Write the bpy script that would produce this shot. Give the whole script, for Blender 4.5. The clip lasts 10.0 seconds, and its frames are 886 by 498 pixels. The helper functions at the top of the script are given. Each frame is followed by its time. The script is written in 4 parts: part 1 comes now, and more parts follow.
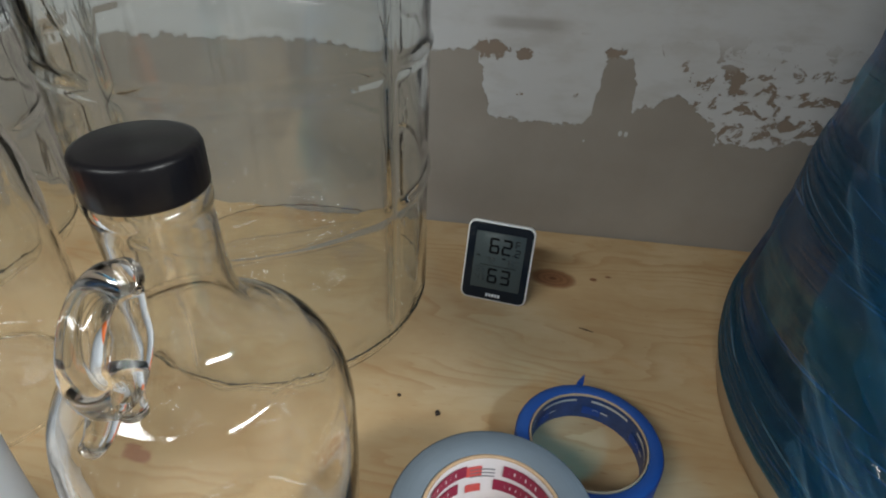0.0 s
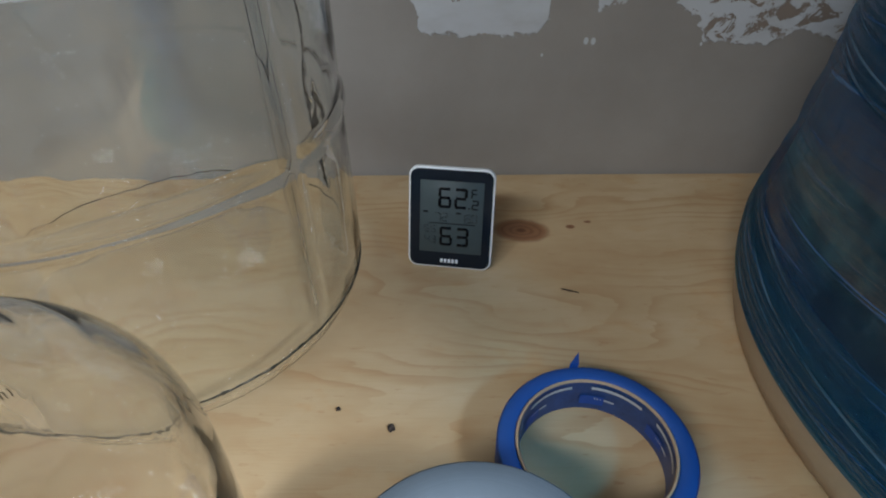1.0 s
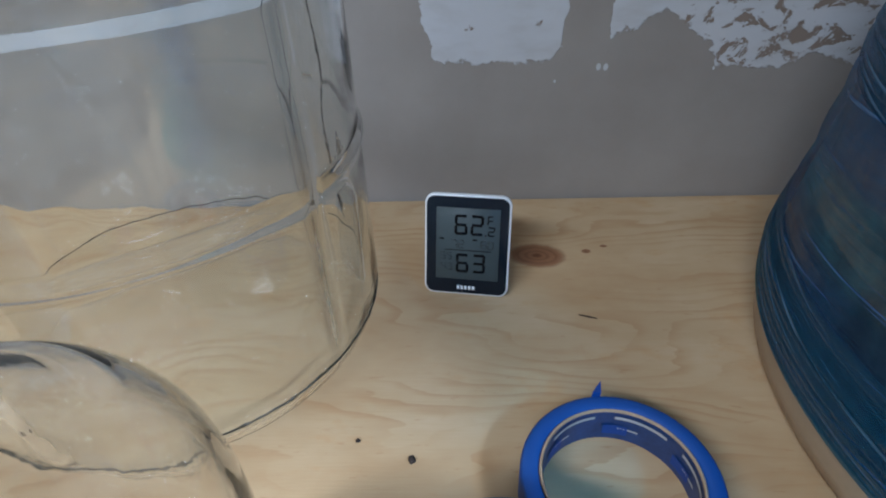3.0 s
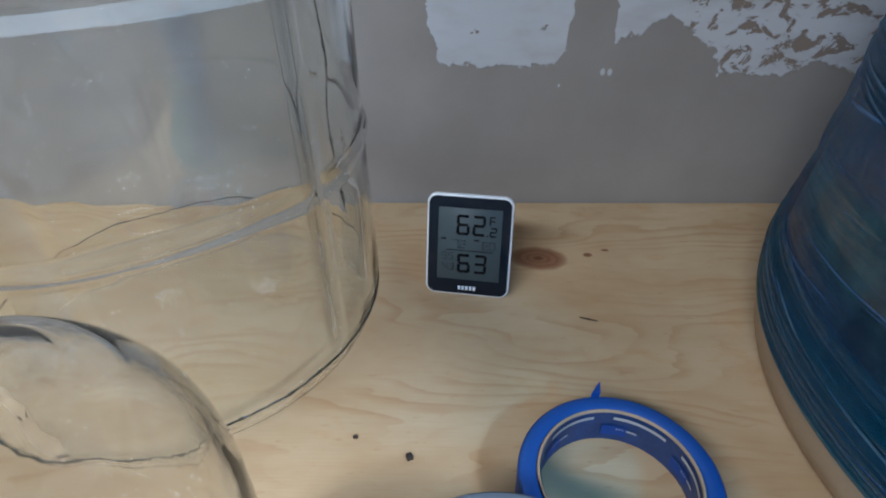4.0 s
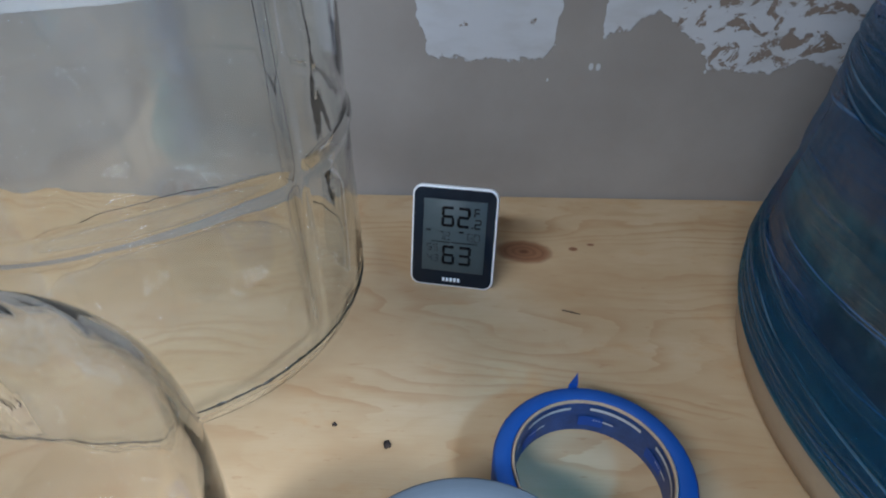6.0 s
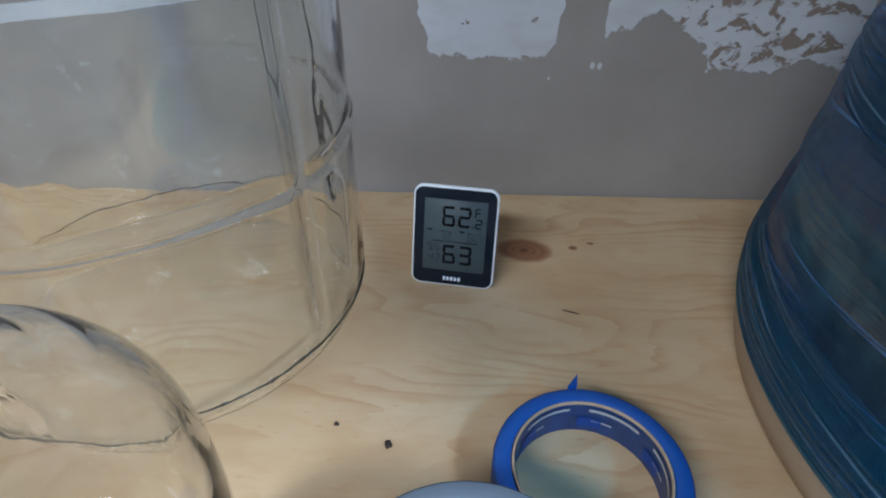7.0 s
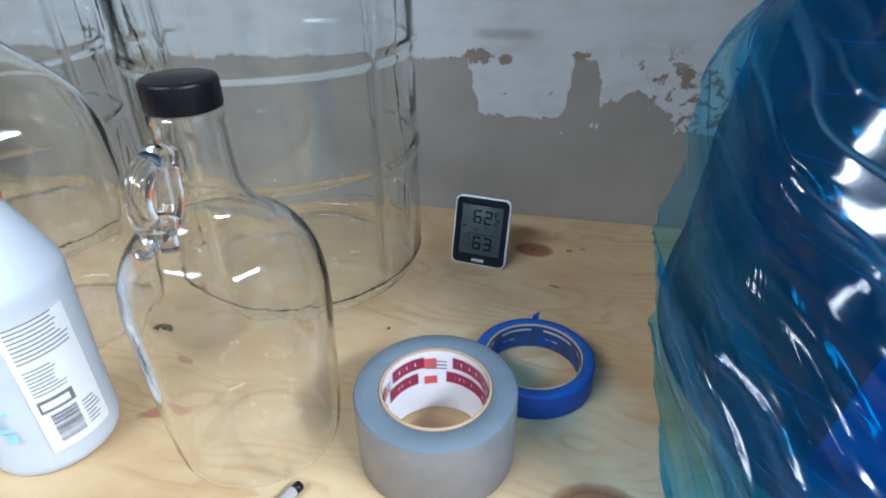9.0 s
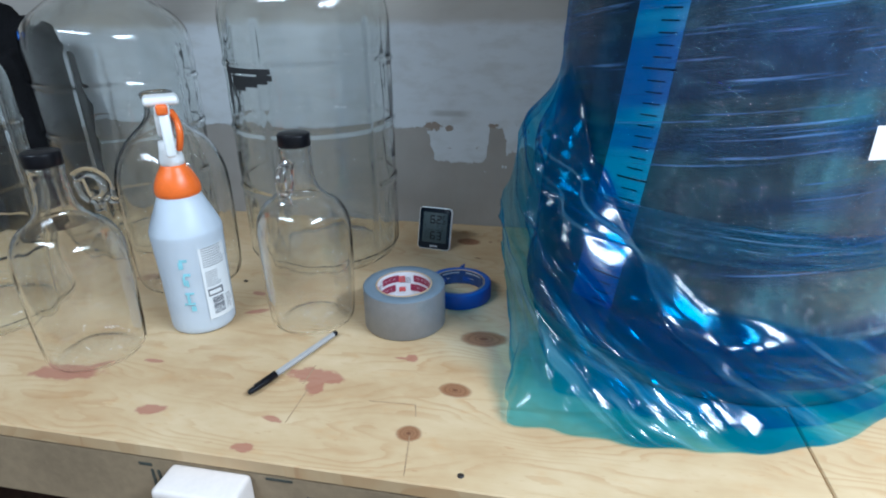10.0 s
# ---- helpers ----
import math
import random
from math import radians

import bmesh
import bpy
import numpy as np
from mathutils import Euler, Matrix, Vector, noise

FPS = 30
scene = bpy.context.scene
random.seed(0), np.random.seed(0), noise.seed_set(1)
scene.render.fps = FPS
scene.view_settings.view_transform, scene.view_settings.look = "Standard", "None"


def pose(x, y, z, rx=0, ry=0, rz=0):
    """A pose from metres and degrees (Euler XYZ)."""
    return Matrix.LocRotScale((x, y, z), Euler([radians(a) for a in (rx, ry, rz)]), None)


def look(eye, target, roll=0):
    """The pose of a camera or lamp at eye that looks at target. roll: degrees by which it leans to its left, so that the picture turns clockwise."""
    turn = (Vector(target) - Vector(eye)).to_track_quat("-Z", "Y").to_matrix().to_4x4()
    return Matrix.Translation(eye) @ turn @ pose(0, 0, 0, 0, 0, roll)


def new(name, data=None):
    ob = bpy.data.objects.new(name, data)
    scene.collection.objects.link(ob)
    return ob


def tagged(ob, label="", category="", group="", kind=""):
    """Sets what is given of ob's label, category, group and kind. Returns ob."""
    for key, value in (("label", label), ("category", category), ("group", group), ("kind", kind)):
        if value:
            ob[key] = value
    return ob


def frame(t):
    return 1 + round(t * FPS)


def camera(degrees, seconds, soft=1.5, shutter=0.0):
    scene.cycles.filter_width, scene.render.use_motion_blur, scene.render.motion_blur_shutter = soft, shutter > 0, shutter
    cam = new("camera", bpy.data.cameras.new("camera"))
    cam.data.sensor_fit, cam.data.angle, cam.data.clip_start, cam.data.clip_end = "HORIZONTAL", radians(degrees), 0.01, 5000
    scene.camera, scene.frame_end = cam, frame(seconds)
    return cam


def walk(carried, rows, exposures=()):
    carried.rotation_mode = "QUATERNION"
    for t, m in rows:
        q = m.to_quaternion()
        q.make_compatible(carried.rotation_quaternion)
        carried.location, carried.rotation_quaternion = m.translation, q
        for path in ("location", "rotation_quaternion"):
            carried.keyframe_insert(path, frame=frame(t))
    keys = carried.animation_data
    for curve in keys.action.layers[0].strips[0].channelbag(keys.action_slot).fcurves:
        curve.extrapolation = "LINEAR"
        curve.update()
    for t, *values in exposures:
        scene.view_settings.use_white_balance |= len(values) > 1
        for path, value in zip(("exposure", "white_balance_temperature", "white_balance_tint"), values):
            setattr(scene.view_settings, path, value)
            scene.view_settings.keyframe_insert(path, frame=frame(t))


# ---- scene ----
cam = camera(75.4, 10.0, soft=2.0)
PATH = [
    (0, (0.0037, -0.5791, 0.3617), (-0.173, 0.9315, -0.6928), 2.2),
    (0.5, (-0.0009, -0.5014, 0.3173), (-0.049, 0.9694, -0.8029), 0.9),
    (1, (0.0083, -0.481, 0.2914), (-0.0342, 0.9611, -0.8658), -1.2),
    (1.5, (0.0074, -0.4681, 0.2803), (-0.0194, 0.9528, -0.9037), -2.2),
    (2, (0.0093, -0.4653, 0.2784), (-0.0324, 0.9518, -0.9102), -3.2),
    (2.5, (0.0019, -0.4764, 0.2868), (-0.0527, 0.9685, -0.8658), -2.9),
    (3, (0.0019, -0.4773, 0.296), (-0.0657, 1.0027, -0.8122), -2.4),
    (4.5, (0.0019, -0.4838, 0.2886), (-0.0611, 1.0157, -0.7937), -0.7),
    (5, (0.0028, -0.4829, 0.2895), (-0.05, 1.0101, -0.8011), -0.1),
    (5.5, (0.012, -0.4866, 0.2849), (-0.0546, 1.0138, -0.7946), -0.5),
    (7, (0.0102, -0.4829, 0.2951), (-0.05, 0.9898, -0.8223), -0.0),
    (7.5, (0.0074, -0.4838, 0.2942), (-0.0537, 0.9907, -0.8214), -0.1),
    (8, (0.0093, -0.5041, 0.309), (-0.0555, 0.9777, -0.7974), 0.3),
    (8.5, (0.0398, -0.5827, 0.3413), (-0.1277, 0.937, -0.7012), 0.1),
    (9, (0.0916, -0.6938, 0.3552), (-0.2701, 0.8547, -0.5911), -1.0),
    (9.5, (0.123, -0.8353, 0.4015), (-0.3006, 0.7576, -0.4394), -1.2),
    (10, (0.2174, -1.1109, 0.4394), (-0.1175, 0.5476, -0.308), -0.8),
]
EXPOSURES = [(0.0, -0.5, 6900, 6), (0.5, -0.4, 6700, 6), (1.0, -0.3, 6200, 8), (1.5, -0.2, 5950, 9), (2.5, 0.0, 5600, 10), (4.5, 0.03, 5600, 10), (7.5, 0.02, 5600, 10), (8.0, 0.02, 5500, 9), (8.5, 0.02, 5450, 7), (9.0, 0.0, 5650, 6), (9.5, -0.2, 5650, 4), (10.0, -0.5, 5350, 2)]
walk(cam, [(t, look(eye, target, roll)) for t, eye, target, roll in PATH], EXPOSURES)

# ---- light: a strip lamp on the ceiling, in front of the shelf and to the side ----
world = bpy.data.worlds.new("world")
scene.world = world
world.use_nodes = True
world.node_tree.nodes["Background"].inputs["Color"].default_value = (0.55, 0.56, 0.6, 1)
world.node_tree.nodes["Background"].inputs["Strength"].default_value = 0.05


def strip_light(name, place, turn, length, width, watts, colour):
    data = bpy.data.lights.new(name, "AREA")
    data.shape, data.size, data.size_y = "RECTANGLE", length, width
    data.energy, data.color = watts, colour
    ob = new(name, data)
    ob.matrix_world = pose(*place, 0, 0, turn)
    return ob


strip_light("strip_light", (1.35, -1.15, 1.36), 60, 1.10, 0.28, 96.0, (0.95, 1.0, 1.06))
strip_light("strip_light", (-0.75, -1.45, 1.36), -15, 1.10, 0.28, 37.0, (0.95, 1.0, 1.06))
scene.cycles.transparent_max_bounces = 32
scene.cycles.caustics_refractive = scene.cycles.caustics_reflective = False
scene.cycles.max_bounces = 32
scene.cycles.transmission_bounces = 32

# ---- materials ----


class Mat:
    """A node material with a Principled shader, and short calls for the nodes."""

    def __init__(self, name, rough=0.5, metal=0.0, colour=(0.5, 0.5, 0.5)):
        self.m = bpy.data.materials.new(name)
        self.m.use_nodes = True
        self.t = self.m.node_tree
        self.bsdf = self.t.nodes["Principled BSDF"]
        self.out = self.t.nodes["Material Output"]
        self.set("Roughness", rough)
        self.set("Metallic", metal)
        self.set("Base Color", colour)

    def node(self, kind, **props):
        n = self.t.nodes.new(kind)
        for k, v in props.items():
            if k == "operation":
                n.operation = v
            elif k == "blend":
                n.data_type, n.blend_type = "RGBA", v
            elif k == "clamp":
                n.use_clamp = v
        return n

    def put(self, socket, v):
        if isinstance(v, bpy.types.NodeSocket):
            self.t.links.new(v, socket)
        elif isinstance(v, (tuple, list)):
            socket.default_value = (*v, 1) if socket.type == "RGBA" and len(v) == 3 else v
        else:
            socket.default_value = v

    def set(self, name, v):
        self.put(self.bsdf.inputs[name], v)

    def coord(self, which="Object"):
        return self.node("ShaderNodeTexCoord").outputs[which]

    def mapped(self, v, scale=(1, 1, 1), loc=(0, 0, 0), rot=(0, 0, 0)):
        n = self.node("ShaderNodeMapping")
        self.put(n.inputs["Vector"], v)
        n.inputs["Scale"].default_value, n.inputs["Location"].default_value, n.inputs["Rotation"].default_value = scale, loc, rot
        return n.outputs[0]

    def noise(self, v, scale, detail=4, rough=0.55, distort=0.0):
        n = self.node("ShaderNodeTexNoise")
        self.put(n.inputs["Vector"], v)
        n.inputs["Scale"].default_value, n.inputs["Detail"].default_value = scale, detail
        n.inputs["Roughness"].default_value, n.inputs["Distortion"].default_value = rough, distort
        return n.outputs["Fac"]

    def math(self, op, a, b=0.0, c=0.0, clamp=False):
        n = self.node("ShaderNodeMath", operation=op, clamp=clamp)
        for s, v in zip(n.inputs, (a, b, c)):
            self.put(s, v)
        return n.outputs[0]

    def ramp(self, fac, stops, smooth=False):
        n = self.node("ShaderNodeValToRGB")
        self.put(n.inputs[0], fac)
        e = n.color_ramp.elements
        n.color_ramp.interpolation = "EASE" if smooth else "LINEAR"
        while len(e) < len(stops):
            e.new(0.5)
        for k, (p, c) in zip(e, stops):
            k.position = p
            k.color = (*c, 1) if isinstance(c, tuple) else (c, c, c, 1)
        return n.outputs[0]

    def step(self, v, lo, hi):
        n = self.node("ShaderNodeMapRange")
        n.interpolation_type = "SMOOTHSTEP"
        for k, w in (("Value", v), ("From Min", lo), ("From Max", hi)):
            self.put(n.inputs[k], w)
        return n.outputs[0]

    def mix(self, fac, a, b, blend="MIX"):
        n = self.node("ShaderNodeMix", blend=blend)
        self.put(n.inputs[0], fac)
        self.put(n.inputs[6], a)
        self.put(n.inputs[7], b)
        return n.outputs[2]

    def xyz(self, v):
        n = self.node("ShaderNodeSeparateXYZ")
        self.put(n.inputs[0], v)
        return n.outputs

    def join(self, x, y, z):
        n = self.node("ShaderNodeCombineXYZ")
        for s, v in zip(n.inputs, (x, y, z)):
            self.put(s, v)
        return n.outputs[0]

    def bump(self, height, strength=0.3, distance=0.001):
        n = self.node("ShaderNodeBump")
        self.put(n.inputs["Height"], height)
        n.inputs["Strength"].default_value, n.inputs["Distance"].default_value = strength, distance
        self.set("Normal", n.outputs[0])
        return n.outputs[0]

    def surface(self, shader):
        self.t.links.new(shader, self.out.inputs["Surface"])


def plain(name, colour, rough=0.5, metal=0.0, vary=0.15, scale=60, bump=0.1, depth=0.0005):
    """A plain surface with fine grain and broader blotches."""
    m = Mat(name, rough, metal)
    co = m.coord()
    fine, broad = m.noise(co, scale * 6, 3), m.noise(co, scale, 4)
    f = m.math("ADD", m.math("MULTIPLY", fine, 0.4), m.math("MULTIPLY", broad, 0.6))
    lo, hi = tuple(c * (1 - vary) for c in colour), tuple(min(1, c * (1 + vary)) for c in colour)
    m.set("Base Color", m.ramp(f, [(0.3, lo), (0.7, hi)]))
    m.set("Roughness", m.math("ADD", rough - 0.06, m.math("MULTIPLY", broad, 0.12)))
    if bump:
        m.bump(f, bump, depth)
    return m.m


# round marks in the plywood: x, y, half length, half width, tilt in degrees
KNOTS = [
    (0.063, -0.093, 0.0245, 0.0165, -6), (0.137, -0.432, 0.034, 0.021, 4), (0.117, -0.551, 0.021, 0.014, -8),
    (0.080, -0.634, 0.015, 0.013, 0), (-0.46, -0.34, 0.02, 0.012, 5), (0.105, -0.088, 0.004, 0.003, 0), (0.121, -0.081, 0.0035, 0.002, 0),
]
STAINS = [
    (-0.385, -0.603, 0.050, 0.017, 8), (-0.352, -0.585, 0.028, 0.008, 40), (-0.229, -0.649, 0.020, 0.009, 10), (-0.090, -0.687, 0.014, 0.008, 0),
    (-0.062, -0.553, 0.040, 0.016, -4), (-0.055, -0.575, 0.013, 0.018, 10), (-0.079, -0.639, 0.016, 0.005, -12), (0.049, -0.495, 0.009, 0.009, 0), (0.036, -0.497, 0.012, 0.003, 0),
    (0.020, -0.318, 0.012, 0.006, 10), (-0.215, -0.415, 0.018, 0.007, 25), (-0.24, -0.36, 0.014, 0.006, -10), (-0.29, -0.56, 0.016, 0.004, 0),
]


def plywood(name, knots, stains):
    m = Mat(name, 0.5)
    co = m.coord()
    x, y, z = m.xyz(co)
    warp, dark, ring, red = 0.0, 0.0, 0.0, 0.0
    rough_edge = m.math("MULTIPLY", m.math("SUBTRACT", m.noise(co, 60, 6, 0.7), 0.5), 1.5)
    for kx, ky, a, b, tilt in knots:
        ca, sa = math.cos(radians(tilt)), math.sin(radians(tilt))
        dx, dy = m.math("SUBTRACT", x, kx), m.math("SUBTRACT", y, ky)
        u = m.math("DIVIDE", m.math("ADD", m.math("MULTIPLY", dx, ca), m.math("MULTIPLY", dy, sa)), a)
        v = m.math("DIVIDE", m.math("SUBTRACT", m.math("MULTIPLY", dy, ca), m.math("MULTIPLY", dx, sa)), b)
        d = m.math("SQRT", m.math("ADD", m.math("MULTIPLY", u, u), m.math("MULTIPLY", v, v)))
        near = m.math("SUBTRACT", 1.0, m.step(d, 0.5, 4.5))
        warp = m.math("ADD", warp, m.math("MULTIPLY", m.math("MULTIPLY", near, m.math("SIGN", v)), b * 0.9))
        dd = m.math("ADD", d, m.math("MULTIPLY", rough_edge, 0.22))
        dark = m.math("MAXIMUM", dark, m.math("SUBTRACT", 1.0, m.step(dd, 0.75, 1.08)))
        core = m.math("SUBTRACT", 1.0, m.step(dd, 0.1, 0.25))
        wave = m.math("MULTIPLY", m.math("SINE", m.math("MULTIPLY", dd, 22.0)), 0.5)
        ring = m.math("MAXIMUM", ring, m.math("MAXIMUM", core, m.math("MULTIPLY", m.math("SUBTRACT", 1.0, m.step(d, 0.6, 1.15)), wave)))
    for kx, ky, a, b, tilt in stains:
        ca, sa = math.cos(radians(tilt)), math.sin(radians(tilt))
        dx, dy = m.math("SUBTRACT", x, kx), m.math("SUBTRACT", y, ky)
        u = m.math("DIVIDE", m.math("ADD", m.math("MULTIPLY", dx, ca), m.math("MULTIPLY", dy, sa)), a)
        v = m.math("DIVIDE", m.math("SUBTRACT", m.math("MULTIPLY", dy, ca), m.math("MULTIPLY", dx, sa)), b)
        d = m.math("SQRT", m.math("ADD", m.math("MULTIPLY", u, u), m.math("MULTIPLY", v, v)))
        red = m.math("MAXIMUM", red, m.math("SUBTRACT", 1.0, m.step(m.math("ADD", d, rough_edge), 0.75, 1.05)))
    # flat-sawn figure: broad arches stretched along x
    low = m.noise(m.mapped(co, (1.6, 4.5, 1)), 2.2, 2, 0.4)
    yw = m.math("ADD", m.math("ADD", y, warp), m.math("MULTIPLY", m.math("SUBTRACT", low, 0.5), 0.26))
    wob = m.noise(m.mapped(co, (5, 26, 1)), 3.0, 3, 0.5)
    ph = m.math("ADD", m.math("MULTIPLY", yw, 62.0), m.math("MULTIPLY", wob, 1.1))
    saw = m.math("FRACT", ph)
    late = m.math("MULTIPLY", m.step(saw, 0.45, 0.96), m.math("SUBTRACT", 1.0, m.step(saw, 0.96, 1.0)))
    pick = m.noise(m.mapped(co, (2, 9, 1), (3, 1, 0)), 3.0, 2)
    late = m.math("MULTIPLY", late, m.step(pick, 0.36, 0.66))
    fibre = m.noise(m.mapped(co, (9, 260, 1)), 3.0, 4, 0.6)
    blotch = m.noise(m.mapped(co, (2.2, 4, 1)), 3.2, 4, 0.6)
    col = m.ramp(blotch, [(0.25, (0.43, 0.275, 0.135)), (0.5, (0.52, 0.37, 0.205)), (0.75, (0.60, 0.455, 0.275))])
    col = m.mix(m.math("MULTIPLY", late, 0.42), col, (0.37, 0.185, 0.065))
    col = m.mix(m.math("MULTIPLY", m.step(fibre, 0.5, 0.8), 0.22), col, (0.44, 0.27, 0.12))
    smudge = m.step(m.noise(co, 13, 5, 0.7), 0.6, 0.8)
    col = m.mix(m.math("MULTIPLY", smudge, 0.35), col, (0.38, 0.17, 0.055))
    fleck = m.step(m.noise(m.mapped(co, (22, 90, 1)), 2.0, 5, 0.7), 0.60, 0.70)
    col = m.mix(m.math("MULTIPLY", fleck, 0.4), col, (0.34, 0.15, 0.05))
    orange = m.step(m.noise(m.mapped(co, (6, 14, 1), (1, 5, 0)), 2.6, 5, 0.7), 0.54, 0.74)
    col = m.mix(m.math("MULTIPLY", orange, 0.35), col, (0.50, 0.25, 0.08))
    col = m.mix(m.math("MULTIPLY", dark, 0.85), col, (0.22, 0.085, 0.034))
    col = m.mix(m.math("MULTIPLY", m.math("MAXIMUM", ring, 0.0), 0.75), col, (0.10, 0.035, 0.015))
    col = m.mix(m.math("MULTIPLY", red, 0.68), col, (0.30, 0.085, 0.065))
    m.set("Base Color", col)
    m.set("Roughness", m.math("ADD", 0.46, m.math("MULTIPLY", fibre, 0.2)))
    m.set("Specular IOR Level", 0.35)
    m.bump(m.math("ADD", fibre, m.math("MULTIPLY", late, 0.4)), 0.25, 0.0006)
    return m.m


def drywall(name):
    """Raw grey-brown board paper with a ragged coat of white compound above."""
    m = Mat(name, 0.85)
    co = m.coord()
    x, y, z = m.xyz(co)
    lo, hi = -0.30, 0.50
    edge = [(-0.30, 0.195), (-0.075, 0.198), (-0.036, 0.205), (-0.030, 0.165), (-0.020, 0.134), (0.074, 0.131), (0.084, 0.150), (0.088, 0.203), (0.117, 0.203),
            (0.124, 0.150), (0.140, 0.158), (0.165, 0.172), (0.188, 0.155), (0.205, 0.142), (0.216, 0.125), (0.262, 0.121), (0.29, 0.135), (0.33, 0.122), (0.50, 0.125)]
    xn = m.math("ADD", x, m.math("MULTIPLY", m.math("SUBTRACT", m.noise(co, 55, 4), 0.5), 0.022))
    bound = m.ramp(m.math("DIVIDE", m.math("SUBTRACT", xn, lo), hi - lo), [((px - lo) / (hi - lo), pz * 2) for px, pz in edge])
    bound = m.math("MULTIPLY", bound, 0.5)
    above = m.math("SUBTRACT", z, bound)
    ragged = m.math("MULTIPLY", m.math("SUBTRACT", m.noise(co, 95, 6, 0.62), 0.5), 0.022)
    coat = m.step(m.math("ADD", above, ragged), -0.0006, 0.0012)
    # torn islands where the paper shows through
    near = m.math("MULTIPLY", m.step(above, -0.005, 0.004), m.math("SUBTRACT", 1.0, m.step(z, 0.188, 0.238)))
    side = m.math("ADD", m.math("SUBTRACT", m.math("MULTIPLY", m.step(x, 0.125, 0.20), 0.122), 0.06), m.math("MULTIPLY", m.math("SUBTRACT", 1.0, m.step(z, 0.20, 0.21)), -0.02))
    torn = m.math("ADD", m.noise(m.mapped(co, (1, 1, 1.3)), 42, 6, 0.68, 0.6), side)
    torn = m.math("MULTIPLY", m.step(torn, 0.585, 0.60), near)
    tear = m.math("MULTIPLY", m.math("SUBTRACT", m.noise(co, 80, 5, 0.65), 0.5), 3.4)
    for cx, cz, a, b in ((-0.022, 0.203, 0.022, 0.013), (0.012, 0.200, 0.016, 0.008), (0.096, 0.208, 0.014, 0.006), (0.212, 0.188, 0.012, 0.020), (0.275, 0.150, 0.022, 0.010)):
        u, v = m.math("DIVIDE", m.math("SUBTRACT", x, cx), a), m.math("DIVIDE", m.math("SUBTRACT", z, cz), b)
        d = m.math("ADD", m.math("SQRT", m.math("ADD", m.math("MULTIPLY", u, u), m.math("MULTIPLY", v, v))), tear)
        torn = m.math("MAXIMUM", torn, m.math("SUBTRACT", 1.0, m.step(d, 0.55, 0.70)))
    coat = m.math("MULTIPLY", coat, m.math("SUBTRACT", 1.0, torn))
    broad, fine = m.noise(co, 9, 4, 0.6), m.noise(co, 420, 3)
    thin = m.step(m.noise(m.mapped(co, (1, 1, 2.5)), 16, 4, 0.6), 0.42, 0.72)
    white = m.mix(m.math("MULTIPLY", thin, 0.55), (0.53, 0.54, 0.55), (0.40, 0.39, 0.37))
    top = m.step(m.math("ADD", z, m.math("MULTIPLY", broad, 0.02)), 0.395, 0.415)
    white = m.mix(m.math("MULTIPLY", top, 0.7), white, (0.36, 0.31, 0.25))
    smear = m.math("MULTIPLY", m.math("SUBTRACT", 1.0, m.step(m.math("ABSOLUTE", m.math("SUBTRACT", z, 0.229)), 0.002, 0.009)),
                   m.math("SUBTRACT", 1.0, m.step(m.math("ABSOLUTE", m.math("SUBTRACT", x, 0.01)), 0.02, 0.05)))
    white = m.mix(m.math("MULTIPLY", smear, 0.6), white, (0.27, 0.245, 0.22))
    paper = m.ramp(broad, [(0.3, (0.265, 0.236, 0.208)), (0.7, (0.315, 0.287, 0.255))])
    paper = m.mix(m.math("MULTIPLY", m.step(fine, 0.55, 0.75), 0.15), paper, (0.2, 0.175, 0.15))
    paper = m.mix(m.math("MULTIPLY", torn, 0.6), paper, (0.21, 0.145, 0.10))
    dots = 0.0
    for dx, dz, w in ((0.1165, 0.1265, 0.0022), (0.1225, 0.1262, 0.0022), (0.081, 0.115, 0.0011), (0.212, 0.123, 0.0012)):
        u, v = m.math("DIVIDE", m.math("SUBTRACT", x, dx), w), m.math("DIVIDE", m.math("SUBTRACT", z, dz), w * 1.5)
        d = m.math("SQRT", m.math("ADD", m.math("MULTIPLY", u, u), m.math("MULTIPLY", v, v)))
        dots = m.math("MAXIMUM", dots, m.math("SUBTRACT", 1.0, m.step(d, 0.7, 1.1)))
    m.set("Base Color", m.mix(m.math("MAXIMUM", coat, dots), paper, white))
    m.bump(m.math("ADD", m.math("MULTIPLY", coat, 1.0), m.math("MULTIPLY", fine, 0.12)), 0.5, 0.0012)
    return m.m


def clear_glass(name, tint, rough=0.0, wave=0.0, wave_scale=18):
    """Clear refracting glass with a slightly uneven surface."""
    m = Mat(name, rough, 0.0, tint)
    m.set("Transmission Weight", 1.0)
    m.set("IOR", 1.5)
    if wave:
        m.bump(m.noise(m.coord(), wave_scale, 3, 0.5), wave, 0.002)
    return m.m


